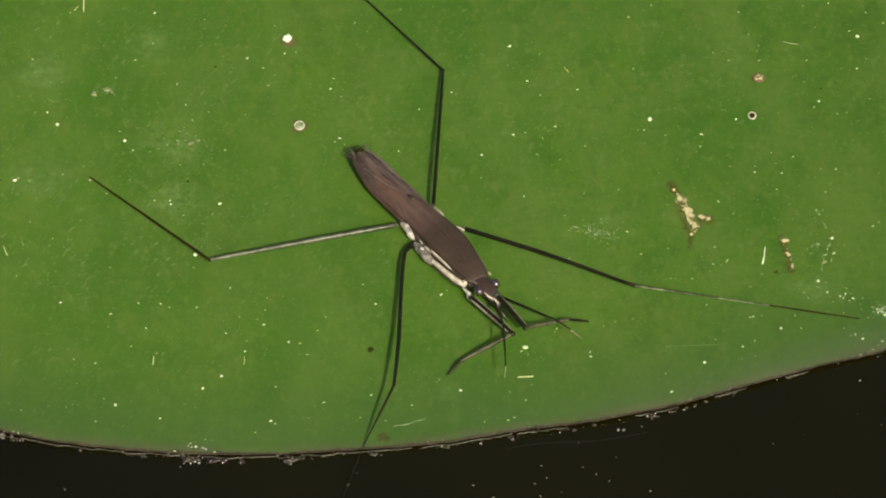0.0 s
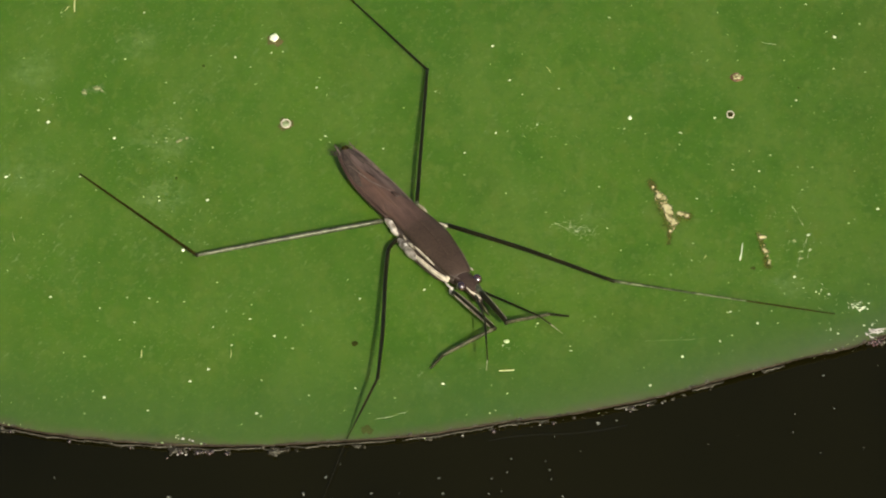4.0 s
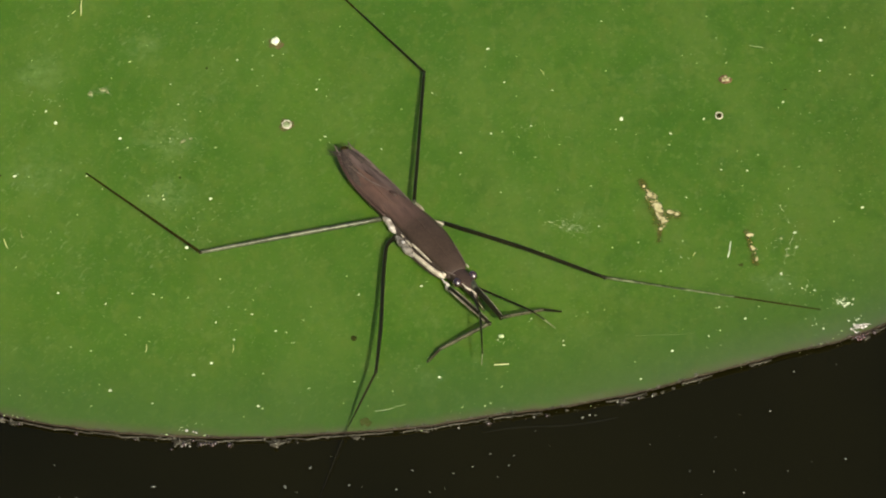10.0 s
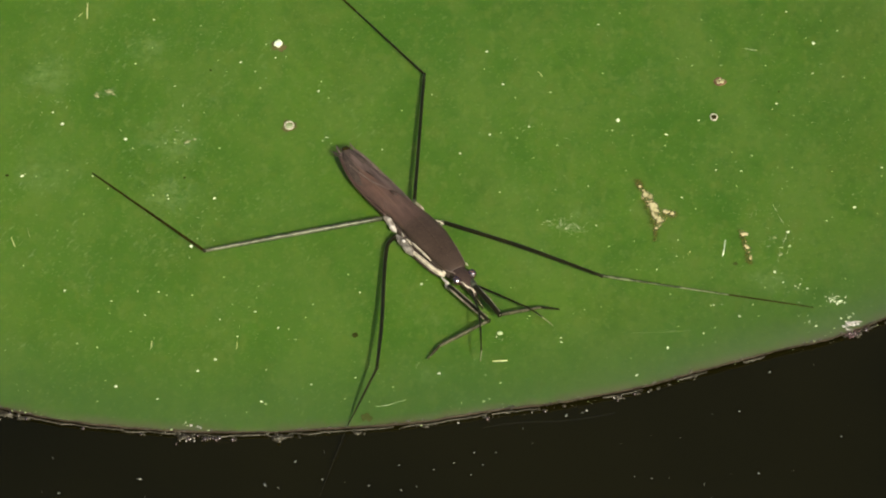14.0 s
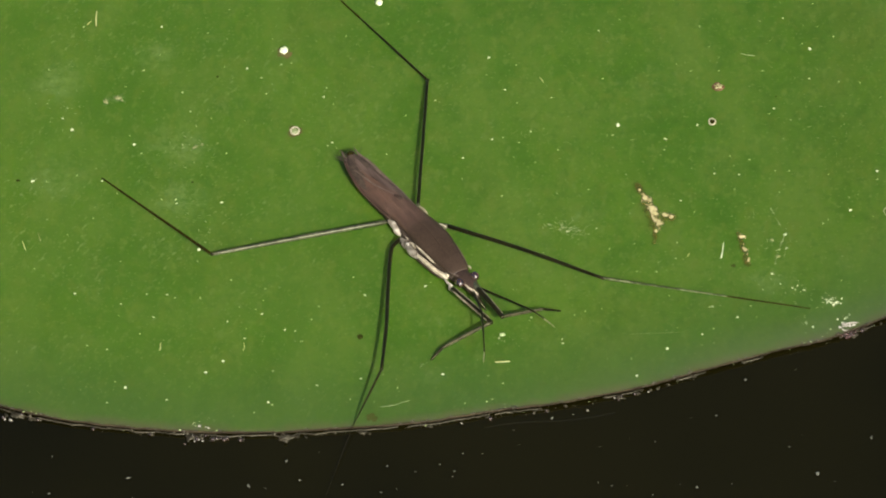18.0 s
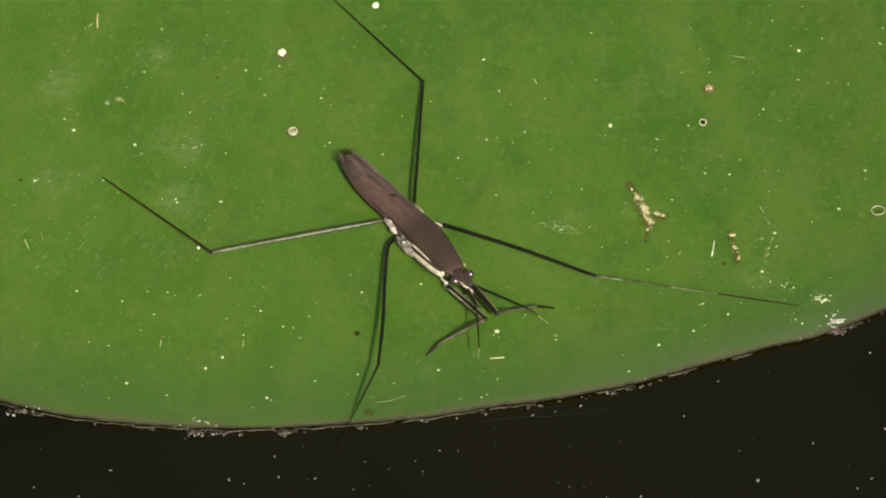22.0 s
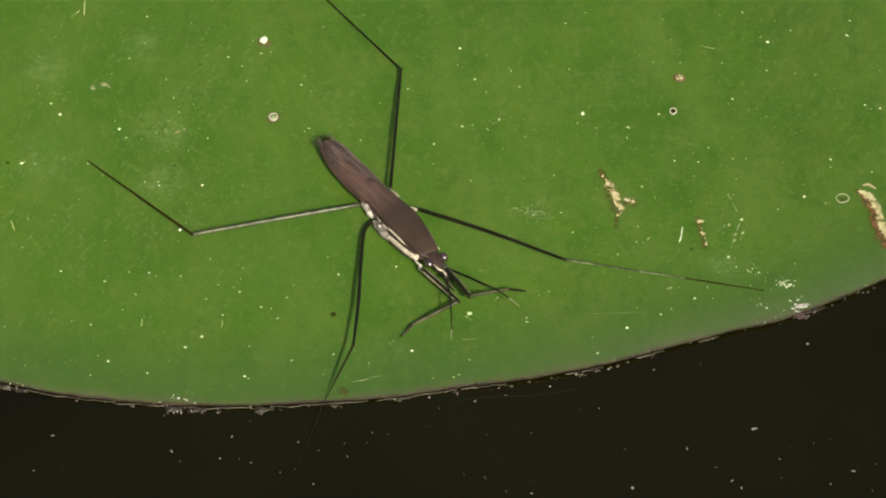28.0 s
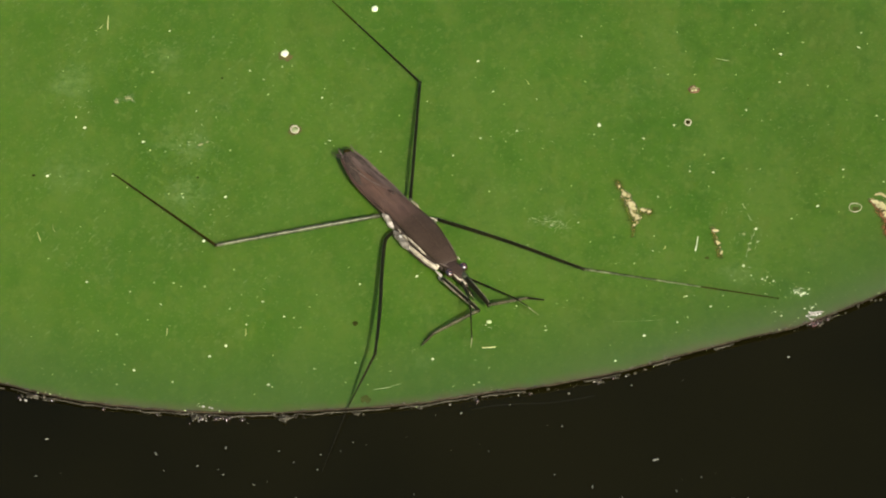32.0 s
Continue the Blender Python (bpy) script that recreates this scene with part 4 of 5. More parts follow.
    fibre(15.25, 0.42, 0.70, 1.47, 0.052, 2, BRIGHT, 0.02)
    fibre(15.16, -0.22, 0.50, 1.40, 0.072, 3, BRIGHT, 0.02)
    fibre(-3.3, -11.85, 1.1, 0.33, 0.026, 4, FILM)
    fibre(-2.5, -11.55, 0.6, 0.36, 0.02, 4, FILM)
    fibre(-11.43, -7.32, 0.6, 1.5, 0.03, 5)
    fibre(-16.06, -7.32, 0.6, 1.4, 0.04, 6)
    fibre(-23.82, 0.62, 0.75, 1.87, 0.045, 8, None, 0.02)
    fibre(-22.98, 1.32, 0.7, 1.9, 0.028, 9, SMUDGE)
    fibre(13.3, -0.2, 0.3, 1.2, 0.03, 10)
    fibre(12.3, -6.25, 4.5, 0.065, 0.006, 11, FILM, 0.01)
    fibre(17.0, 15.9, 0.8, -0.35, 0.03, 12, FILM)
    fibre(5.2, 13.9, 0.5, -1.1, 0.03, 14)
    # a hair-thin broken thread that curls over the leaf
    for x, y, ln, tn, r in ((18.02, 3.40, 0.34, -1.1, 0.020), (18.14, 3.15, 0.20, -0.9, 0.026), (18.36, 2.50, 0.50, -1.25, 0.018), (18.44, 2.22, 0.22, -1.0, 0.026), (18.74, 1.46, 0.36, 0.2, 0.034), (18.62, 1.02, 0.40, 1.2, 0.028),
                            (18.52, 0.70, 0.40, 1.1, 0.018), (18.36, 0.24, 0.24, 0.3, 0.030), (18.24, -0.25, 0.60, 1.3, 0.018), (18.14, -0.80, 0.34, 1.4, 0.014), (18.68, -0.12, 0.40, 1.2, 0.018), (18.82, 0.30, 0.26, 0.4, 0.036)):
        fibre(x, y, ln, tn, r, x, FILM, 0.12)
    # smudges of dried matter
    for i, (x, y, r, st, tn) in enumerate(((-19.5, 12.2, 0.16, 1.3, 0.9), (-18.85, 12.5, 0.20, 1.4, 0.3), (-18.6, 12.3, 0.09, 2.0, 2.0), (-14.4, 8.5, 0.10, 2.2, 0.6), (-14.0, 8.7, 0.07, 1.6, 0.3), 
                                           (18.0, 1.0, 0.09, 1.6, 0.7), (18.3, -0.3, 0.09, 1.5, 0.2))):
        ob = mark("smudge", patch(0, 0, r * 0.8, st, tn, i + 40, 0.04, 0.6, 30), SMUDGE, x, y, "small yellowish smudge of dried matter on the leaf", "smudge")
        part("smudge_edge", patch(0, 0, r * 1.15, st, tn + 0.3, i + 60, 0.010, 0.6, 30), SLIVER_BACK, ob, "olive edge of the smudge")


build_marks()

# dust grains, by place on the leaf
GRAIN_LARGE = [(-21.36, 9.9), (-17.84, 8.71), (-23.48, 5.74), (-12.82, 4.05), (-13.5, -9.31), (-17.91, -10.44), (-6.65, 8.84), (-10.45, -4.77), (-1.39, -2.61), (-10.03, -11.61), (-0.42, -9.48), (2.23, 15.7), (20.52, 16.37), (12.17, 9.06), (22.46, 3.36), (10.29, -9.61), (25.25, 16.97)]
GRAIN_BRIGHT_A = [(-16.44, 18.29), (-15.16, 12.9), (-14.7, 11.35), (-21.91, 10.82), (-19.57, 5.78), (-15.35, 4.01), (-20.88, -3.16), (-15.75, -3.24), (-18.3, -3.97), (-16.47, -5.02), (-12.37, -5.36), (-12.56, -8.43), (-15.64, -11.4), (-9.58, 15.21), (-11.52, 14.85), (-7.15, 12.54), (-3.58, 7.92), (-0.83, 12.23), (-11.39, -6.67), (-9.17, -6.0), (-4.74, -3.29), (-7.35, -10.32), (-4.94, -9.81), (3.14, 13.07), (5.76, 12.45), (8.5, 17.89), (2.39, 9.06), (4.57, 9.68), (0.73, 7.57), (19.06, 18.92), (20.42, 13.96), (18.36, 11.53), (14.0, 10.2), (14.88, 6.26), (16.28, 6.18), (12.95, 4.09), (18.76, 1.42), (18.83, 0.34), (12.6, -0.47), (17.96, -1.67), (18.4, -2.48), (19.33, -2.6), (19.05, -2.77), (19.71, -2.94), (8.2, 1.93), (6.19, -6.75)]
GRAIN_BRIGHT_B = [(6.22, -7.09), (14.56, -4.26), (15.95, -5.11), (13.97, -6.42), (20.12, -5.83), (21.49, -5.23), (21.75, -5.49), (21.88, -5.23), (25.45, 18.28), (26.19, 11.08), (27.09, 10.8), (24.06, 6.49), (26.46, 5.42)]
GRAIN_PALE_A = [(-20.9, 18.3), (-13.8, 17.8), (-16.5, 16.0), (-12.8, 15.0), (-12.3, 14.1), (-22.8, 14.8), (-17.4, 14.7), (-18.4, 13.4), (-13.5, 10.8), (-18.1, 9.4), (-17.4, 8.0), (-15.1, 8.7), (-15.6, 8.4), (-12.6, 8.0), (-23.3, 5.9), (-22.7, 5.7), (-21.0, 6.2), (-18.7, 4.8), (-14.9, 6.9), (-16.2, 4.3), (-15.4, 4.3), (-14.7, 3.2), (-20.0, 2.8), (-21.4, 1.5), (-22.9, 1.1), (-13.7, 0.9), (-18.4, -0.6), (-14.1, -0.6), (-23.2, -1.2), (-16.9, -3.2), (-12.2, -2.1), (-17.2, -6.3), (-15.9, -6.8), (-20.1, -7.2), (-19.0, -7.5), (-18.5, -10.0), (-22.7, -10.8), (-18.9, -11.6), (-22.2, -12.4), (-13.9, -3.5), (-15.3, -3.5), (-11.7, -4.2), (-18.4, -4.9), (-10.1, 17.3), (-10.1, 16.3), (-9.0, 15.3)]
GRAIN_PALE_B = [(-10.7, 14.1), (-10.4, 12.8), (-7.0, 13.3), (-6.6, 12.0), (-11.6, 10.6), (-6.9, 8.6), (-6.4, 8.4), (-2.5, 11.0), (-5.3, 16.8), (-5.9, 17.5), (-3.5, 18.5), (-10.8, -4.4), (-10.4, -3.7), (-10.3, -2.8), (-11.3, -5.9), (-8.6, -6.1), (-8.3, -6.9), (-8.2, -6.9), (-7.7, -5.2), (-7.3, -4.2), (-5.4, -1.9), (-1.1, -2.3), (-9.8, -9.2), (-9.8, -11.8), (-10.8, -12.4), (-5.5, -11.4), (-4.2, -11.6), (-2.9, -10.5), (-1.5, -8.7), (2.1, 14.3), (3.8, 15.1), (3.8, 12.0), (9.7, 18.8), (8.7, 14.0), (3.0, 9.2), (3.9, 8.8), (6.1, 8.2), (3.6, 7.6), (8.9, 9.4), (9.2, 9.4), (10.3, 9.0), (14.3, 18.3), (14.8, 16.6), (15.3, 15.7), (15.3, 14.6), (12.9, 15.2)]
GRAIN_PALE_C = [(13.7, 14.6), (17.7, 18.7), (21.0, 18.2), (21.9, 17.4), (18.3, 17.1), (20.1, 16.8), (17.8, 14.6), (23.3, 13.6), (22.1, 13.7), (18.1, 11.1), (19.3, 10.6), (12.1, 8.2), (15.8, 7.7), (16.9, 7.4), (14.9, 6.7), (16.0, 5.0), (18.3, 6.5), (19.1, 6.5), (18.5, 4.8), (13.7, 3.2), (21.3, 6.2), (22.9, 4.6), (21.2, 2.6), (20.9, 2.3), (18.0, 3.5), (18.1, 3.2), (18.6, 0.9), (18.4, 0.2), (12.7, 0.8), (19.2, -2.9), (19.5, -3.1), (21.8, -2.2), (14.5, -2.1), (11.5, -1.5), (17.4, -2.9), (4.8, 7.2), (0.7, 5.9), (2.9, 4.5), (6.0, 4.7), (7.8, 5.0), (5.0, 3.1), (8.9, 0.3), (5.2, 0.0), (10.3, 3.9), (10.3, 0.7), (10.4, -1.5)]
GRAIN_PALE_D = [(3.5, -2.9), (4.5, -5.1), (4.4, -5.3), (7.5, -4.6), (6.9, -4.9), (2.7, -6.7), (10.0, -8.3), (2.9, -10.2), (0.8, -11.7), (2.0, -11.6), (2.3, -11.4), (8.4, -4.4), (3.2, -9.1), (14.4, -4.3), (16.7, -4.2), (17.0, -5.1), (13.9, -7.3), (12.6, -5.9), (14.6, -6.0), (12.2, -3.4), (20.1, -5.8), (20.4, -4.3), (21.1, -6.0), (20.6, -6.6), (25.8, 17.31), (24.45, 12.42), (27.13, 14.03), (26.55, 10.75), (24.05, 5.83), (23.72, 2.85), (-12.6, 19.7), (18.9, 20.2), (20.8, 20.1), (-24, -7.7), (-23.5, -12.3)]
GRAIN_DULL_A = [(-13.8, 17.1), (-12.6, 18.0), (-12.7, 17.3), (-20.0, 16.7), (-22.9, 13.2), (-22.2, 12.9), (-17.4, 13.0), (-12.9, 11.8), (-13.3, 12.3), (-16.6, 10.0), (-22.9, 5.3), (-19.9, 6.8), (-17.5, 5.8), (-14.0, 6.3), (-14.4, 4.2), (-22.6, 2.7), (-17.6, 1.5), (-20.8, 0.9), (-12.9, 0.9), (-21.2, -0.9), (-15.1, -8.0), (-19.9, -8.9), (-15.8, -9.4), (-18.6, -10.6), (-14.4, -10.4), (-19.8, -10.4), (-20.1, -10.4), (-20.4, -10.6), (-21.3, -10.5), (-13.1, -5.9), (-23.3, -10.3), (-11.7, -4.9), (-10.1, 13.6), (-10.0, 13.1), (-8.2, 12.9), (-6.5, 12.5), (-6.7, 9.3), (-0.6, 12.1), (-7.6, 17.1), (-9.1, 18.2), (-1.8, 18.7), (-3.5, 19.1), (-4.4, 15.0), (-9.5, -2.7), (-10.3, -6.5), (-10.4, -6.9)]
GRAIN_DULL_B = [(-8.6, -6.9), (-6.7, -4.9), (-6.8, -6.8), (-5.0, -3.0), (-7.8, -10.6), (-8.1, -11.4), (-5.0, -8.6), (-4.6, -7.8), (-3.7, -9.5), (-8.0, -12.2), (5.5, 13.4), (9.0, 17.0), (6.7, 10.9), (1.8, 9.2), (3.7, 7.5), (6.2, 7.5), (9.1, 9.0), (9.2, 8.4), (7.8, 8.4), (10.0, 11.9), (10.4, 12.4), (-0.1, 15.0), (-0.2, 13.6), (3.4, 16.0), (15.2, 15.3), (13.4, 15.3), (17.4, 19.1), (19.8, 17.6), (20.2, 18.3), (18.3, 14.9), (20.9, 14.7), (19.6, 14.0), (22.7, 12.6), (20.1, 12.7), (19.8, 10.7), (18.6, 10.8), (20.4, 12.1), (20.2, 11.7), (17.8, 13.2), (17.6, 13.0), (11.9, 7.8), (13.3, 10.9), (13.6, 6.7), (13.5, 7.5), (16.0, 6.9), (18.0, 5.9)]
GRAIN_DULL_C = [(18.8, 5.4), (18.8, 5.0), (18.4, 4.6), (14.8, 4.3), (15.0, 4.2), (22.4, 4.4), (23.0, 3.6), (18.4, 2.3), (18.1, -0.8), (12.4, 0.2), (19.8, -3.0), (21.9, -0.3), (15.1, -1.2), (16.2, -1.2), (17.2, -2.5), (17.4, -3.0), (18.0, -3.2), (6.5, 5.8), (5.8, 4.5), (4.5, 4.1), (10.1, 3.1), (9.9, 6.2), (10.6, 6.6), (10.9, 7.2), (10.6, -1.5), (3.7, -2.9), (7.3, -5.2), (3.8, -7.3), (0.2, -12.0), (0.7, -12.1), (3.0, -11.8), (1.5, -8.4), (2.1, -9.6), (15.0, -4.2), (14.6, -7.1), (14.4, -6.0), (19.7, -6.3), (20.7, -4.3), (19.7, -5.5), (20.9, -6.3), (25.96, 6.65)]


def dust_meshes(name, mat, flat):
    out = []
    for i in range(5):
        bm = blob(0, 0, 0, 1.25, 0.45 + 0.13 * i, flat, i * 2 + 1, 0.5, 2)
        ob = part(name, bm, mat)
        out.append(ob.data)
        bpy.data.objects.remove(ob)
    return out


def build_dust():
    rnd = random.Random(5)
    for name, places, mat, sizes, label, group in (
            ("bright_grain", [*GRAIN_LARGE], BRIGHT, (0.062, 0.071, 0.084), "bright white grain lying on the leaf", "bright grains on the leaf"),
            ("bright_grain", [*GRAIN_BRIGHT_A, *GRAIN_BRIGHT_B], BRIGHT, (0.039, 0.046, 0.055), "bright white grain lying on the leaf", "bright grains on the leaf"),
            ("dust_grain", [*GRAIN_PALE_A, *GRAIN_PALE_B, *GRAIN_PALE_C, *GRAIN_PALE_D], DUST, (0.028, 0.033, 0.040), "tiny pale dust grain lying on the leaf", "dust grains on the leaf"),
            ("dust_mote", [*GRAIN_DULL_A, *GRAIN_DULL_B, *GRAIN_DULL_C], DULL, (0.024, 0.029, 0.035), "tiny dull greenish dust mote on the leaf", "dust motes on the leaf")):
        kinds = dust_meshes(name, mat, 0.5)
        for x, y in places:
            ob = new(name, rnd.choice(kinds))
            r = rnd.choice(sizes)
            ob.location = (x * MM, y * MM, (leaf_height(x, y) + r * 0.3) * MM)
            ob.scale = (r, r * rnd.uniform(1.0, 1.5), r)
            ob.rotation_euler = (0, 0, rnd.gauss(0, 0.6))
            tagged(ob, label, "grain", group)
    # the rest, too small to tell apart
    bm = bmesh.new()
    for i in range(2600):
        a, r = rnd.uniform(radians(-125), radians(-38)), LEAF_R * math.sqrt(rnd.uniform(0.18, 0.995))
        x, y = LEAF_X + math.cos(a) * r, LEAF_Y + math.sin(a) * r
        if abs(x) > 33 or y > 27 or noise.noise(Vector((x / 5, y / 5, 9))) < -0.25 and i % 3 or x > 3 and y > 7 and i % 2:
            continue
        s = min(0.034, 0.012 * rnd.paretovariate(2.4))
        c, d = math.cos(i), math.sin(i)
        z = leaf_height(x, y)
        e = rnd.uniform(1.0, 1.9)
        v = [bm.verts.new((x + (px * c * e - py * d) * s, y + (px * d * e + py * c) * s, z + pz * s)) for px, py, pz in ((1, 0, 0.1), (0, 1, 0.1), (-1, 0, 0.1), (0, -1, 0.1), (0.1, 0.1, 0.8))]
        for k in range(4):
            bm.faces.new((v[k], v[(k + 1) % 4], v[4]))
    tagged(part("fine_dust", bm, DULL), "fine pale dust scattered over the leaf", "dust", kind="stuff")
    # glittering clusters by the rim
    bm = bmesh.new()
    for cx, cy, n, w in ((21.35, -3.75, 26, 0.26), (21.6, -3.95, 8, 0.12), (20.9, -3.75, 6, 0.25), (21.9, -5.1, 6, 0.2), (19.6, -5.4, 6, 0.3), (-13.9, -13.1, 5, 0.3)):
        for k in range(n):
            x, y, s = cx + rnd.gauss(0, w), cy + rnd.gauss(0, w * 0.7), min(0.048, 0.014 * rnd.paretovariate(1.6))
            if math.hypot(x - LEAF_X, y - LEAF_Y) < LEAF_R - 0.2:
                blob(x, y, leaf_height(x, y) + s * 0.3, s * 0.8, s * rnd.uniform(0.6, 2.9), s * 0.6, k, 0.5, 2, bm, rnd.gauss(-0.5, 0.6))
    tagged(part("dust_clusters", bm, BRIGHT), "clusters of glittering white crumbs near the leaf's rim", "crumbs", kind="stuff")

    # scratchy dried film: very thin strands in loose heaps
    bm = bmesh.new()
    for cx, cy, n, w, ang in ((6.35, 2.15, 34, 0.22, 0.2), (6.85, 1.75, 40, 0.20, 0.6), (7.35, 1.55, 22, 0.16, 0.9), (6.7, 2.0, 30, 0.55, 0.3), (5.6, 2.1, 12, 0.2, 0.05), (-14.8, 8.6, 30, 0.9, 0.6), (-21.8, 11.8, 26, 1.0, 1.2), (-13.0, 2.2, 24, 1.2, 0.8), (17.1, 3.1, 16, 0.6, 0.9), (18.1, 0.6, 20, 0.5, 1.3), (19.3, -2.7, 24, 0.8, 0.3),
                              (-5.4, 7.6, 5, 0.3, 1.0), (21.3, 10.0, 16, 1.2, 0.8), (3.2, -6.9, 8, 0.3, 1.2), (-1.5, -9.0, 8, 0.6, 0.8), (5.2, 8.7, 8, 0.7, 0.1), (4.3, 9.6, 14, 0.4, 0.1), (12.5, -1.0, 8, 0.6, 1.0)):
        for k in range(n):
            x, y, t, ln = cx + rnd.gauss(0, w), cy + rnd.gauss(0, w * 0.8), ang + rnd.gauss(0, 0.9), rnd.uniform(0.03, 0.15) * (1.6 if k % 5 == 0 else 1.0)
            if math.hypot(x - LEAF_X, y - LEAF_Y) > LEAF_R - 0.5:
                continue
            u, v, z, r = math.cos(t) * ln / 2, math.sin(t) * ln / 2, leaf_height(x, y), rnd.uniform(0.006, 0.016)
            tube([(x - u, y - v, z + 0.005, r * 0.6), (x + rnd.gauss(0, 0.008), y + rnd.gauss(0, 0.008), z + 0.008, r), (x + u, y + v, z + 0.005, r * 0.5)], 5, 2, bm)
    tagged(part("dried_strands", bm, FILM), "scratchy whitish dried film in thin patches on the leaf", "residue", kind="stuff")


build_dust()


# ---- lumps and bubbles along the rim ----
def build_rim_lumps():
    rnd = random.Random(8)
    for deg, out, r, n, bub in ((-92.55, 0.25, 0.38, 8, 5), (-91.6, 0.3, 0.28, 4, 5), (-90.5, 0.35, 0.18, 3, 2), (-88.50, 0.30, 0.42, 6, 0), (-85.2, 0.2, 0.22, 5, 0), (-100.4, 0.20, 0.40, 5, 2), (-99.6, 0.2, 0.16, 3, 1),
                                (-97.0, 0.2, 0.12, 3, 1), (-94.4, 0.2, 0.14, 3, 1), (-82.2, 0.2, 0.15, 4, 0), (-79.6, 0.2, 0.14, 4, 1), (-77.0, 0.2, 0.12, 2, 1), (-73.7, 0.22, 0.20, 4, 2), (-72.9, 0.2, 0.16, 3, 1),
                                (-70.2, 0.12, 0.12, 3, 0), (-67.8, 0.1, 0.10, 3, 0), (-62.8, 0.1, 0.30, 7, 4), (-62.2, 0.05, 0.28, 5, 2), (-59.0, 0.1, 0.10, 3, 0)):
        a = radians(deg)
        o = leaf_edge(a) + out
        x, y = LEAF_X + math.cos(a) * o, LEAF_Y + math.sin(a) * o
        lump = part("scum_lump", blob(0, 0, 0, r * 0.9, r * 0.4, r * 0.3, deg, 0.5, 3, None, rnd.uniform(-0.3, 0.3)), CRUST)
        lump.location = (x * MM, y * MM, (WATER_Z + 0.03) * MM)
        tagged(lump, "pale lump of scum clinging to the leaf's rim" + (", with bubbles" if bub else ""), "scum", "scum lumps on the rim")
        for k in range(n):
            part("crumb", blob(rnd.gauss(0, r), rnd.gauss(0, r * 0.35), rnd.uniform(0, 0.1), r * rnd.uniform(0.2, 0.45), r * rnd.uniform(0.12, 0.3), r * rnd.uniform(0.1, 0.25), k + deg, 0.4, 2, None, rnd.uniform(0, 3)), CRUST, lump)
        for k in range(bub):
            s = rnd.uniform(0.06, 0.13)
            part("bubble", blob(rnd.gauss(0, r * 0.9), rnd.gauss(-0.1, r * 0.5), rnd.uniform(0, 0.12), s, s, s, k, 0.0, 2), BUBBLE, lump, "shiny bubble")


build_rim_lumps()


def build_white_flake():
    """A curled white flake with bubbles under it, hanging on the rim."""
    rnd = random.Random(14)
    flake = part("white_flake", tube([(-0.20, 0.06, 0.04, 0.03), (0.05, 0.14, 0.07, 0.060), (0.35, 0.20, 0.08, 0.055), (0.58, 0.20, 0.05, 0.02)], 10, 6, None, 0.5), FLAKE)
    flake.location = (22.05 * MM, -5.80 * MM, 0.02 * MM)
    tagged(flake, "glossy white flake with bubbles on the leaf's rim", "flake")
    for pts in ([(-0.44, -0.14, 0.02, 0.02), (-0.2, -0.06, 0.05, 0.05), (0.12, -0.02, 0.05, 0.045), (0.42, 0.06, 0.02, 0.02)], [(-0.34, -0.16, 0.0, 0.02), (-0.22, -0.34, 0.0, 0.04), (0.02, -0.30, 0.0, 0.02)], [(-0.34, 0.02, 0.02, 0.015), (-0.26, 0.16, 0.06, 0.035), (-0.10, 0.26, 0.03, 0.015)]):
        part("flake_strip", tube(pts, 8, 5, None, 0.5), FLAKE, flake)
    for k in range(7):
        part("crumb", blob(rnd.gauss(-0.05, 0.3), rnd.gauss(-0.05, 0.1), rnd.uniform(-0.02, 0.1), 0.09, 0.05, 0.05, k, 0.4, 2, None, rnd.uniform(0, 3)), FLAKE, flake)
    for x, y, z, r in ((-0.15, -0.48, -0.18, 0.10), (-0.02, -0.50, -0.18, 0.08), (0.15, -0.38, -0.18, 0.09), (-0.32, -0.55, -0.2, 0.07), (0.4, -0.28, -0.18, 0.06), (-0.10, -0.70, -0.22, 0.08), (0.05, -0.62, -0.22, 0.10), (0.26, -0.52, -0.2, 0.07), (-0.22, -0.40, -0.12, 0.09)):
        part("bubble", blob(x, y, z, r, r, r, 1, 0.0, 3), RED_BUBBLE, flake, "shiny reddish bubble")


build_white_flake()

# white crumbs added as the glints of bubbles and scum on the rim
glint_crumb = blob(0, 0, 0, 1.0, 0.7, 0.6, 3, 0.35, 2)
crumb_mesh = part("glint_crumb", glint_crumb, FLAKE)
for i, (x, y, z, r) in enumerate(((-13.80, -13.42, 0.03, 0.085), (-13.45, -13.50, 0.03, 0.06), (-13.30, -13.58, 0.02, 0.075), (-13.85, -14.22, -0.24, 0.09), (-14.05, -14.30, -0.26, 0.06), (-13.62, -14.30, -0.26, 0.06),
                                  (-11.55, -14.22, -0.26, 0.06), (-24.2, -12.7, -0.24, 0.10), (-24.5, -12.62, -0.25, 0.07), (9.05, -11.05, -0.26, 0.06), (7.55, -12.0, -0.28, 0.06), (10.9, -10.6, -0.26, 0.055), (0.6, -12.97, -0.26, 0.06), (4.6, -12.17, -0.27, 0.05))):
    ob = crumb_mesh if i == 0 else new("glint_crumb", crumb_mesh.data)
    ob.location, ob.scale, ob.rotation_euler = (x * MM, y * MM, z * MM), (r, r, r), (0, 0, i * 1.3)
    tagged(ob, "tiny white crumb standing in for a glint on the leaf's rim", "crumb", "glossy crumbs on the rim")

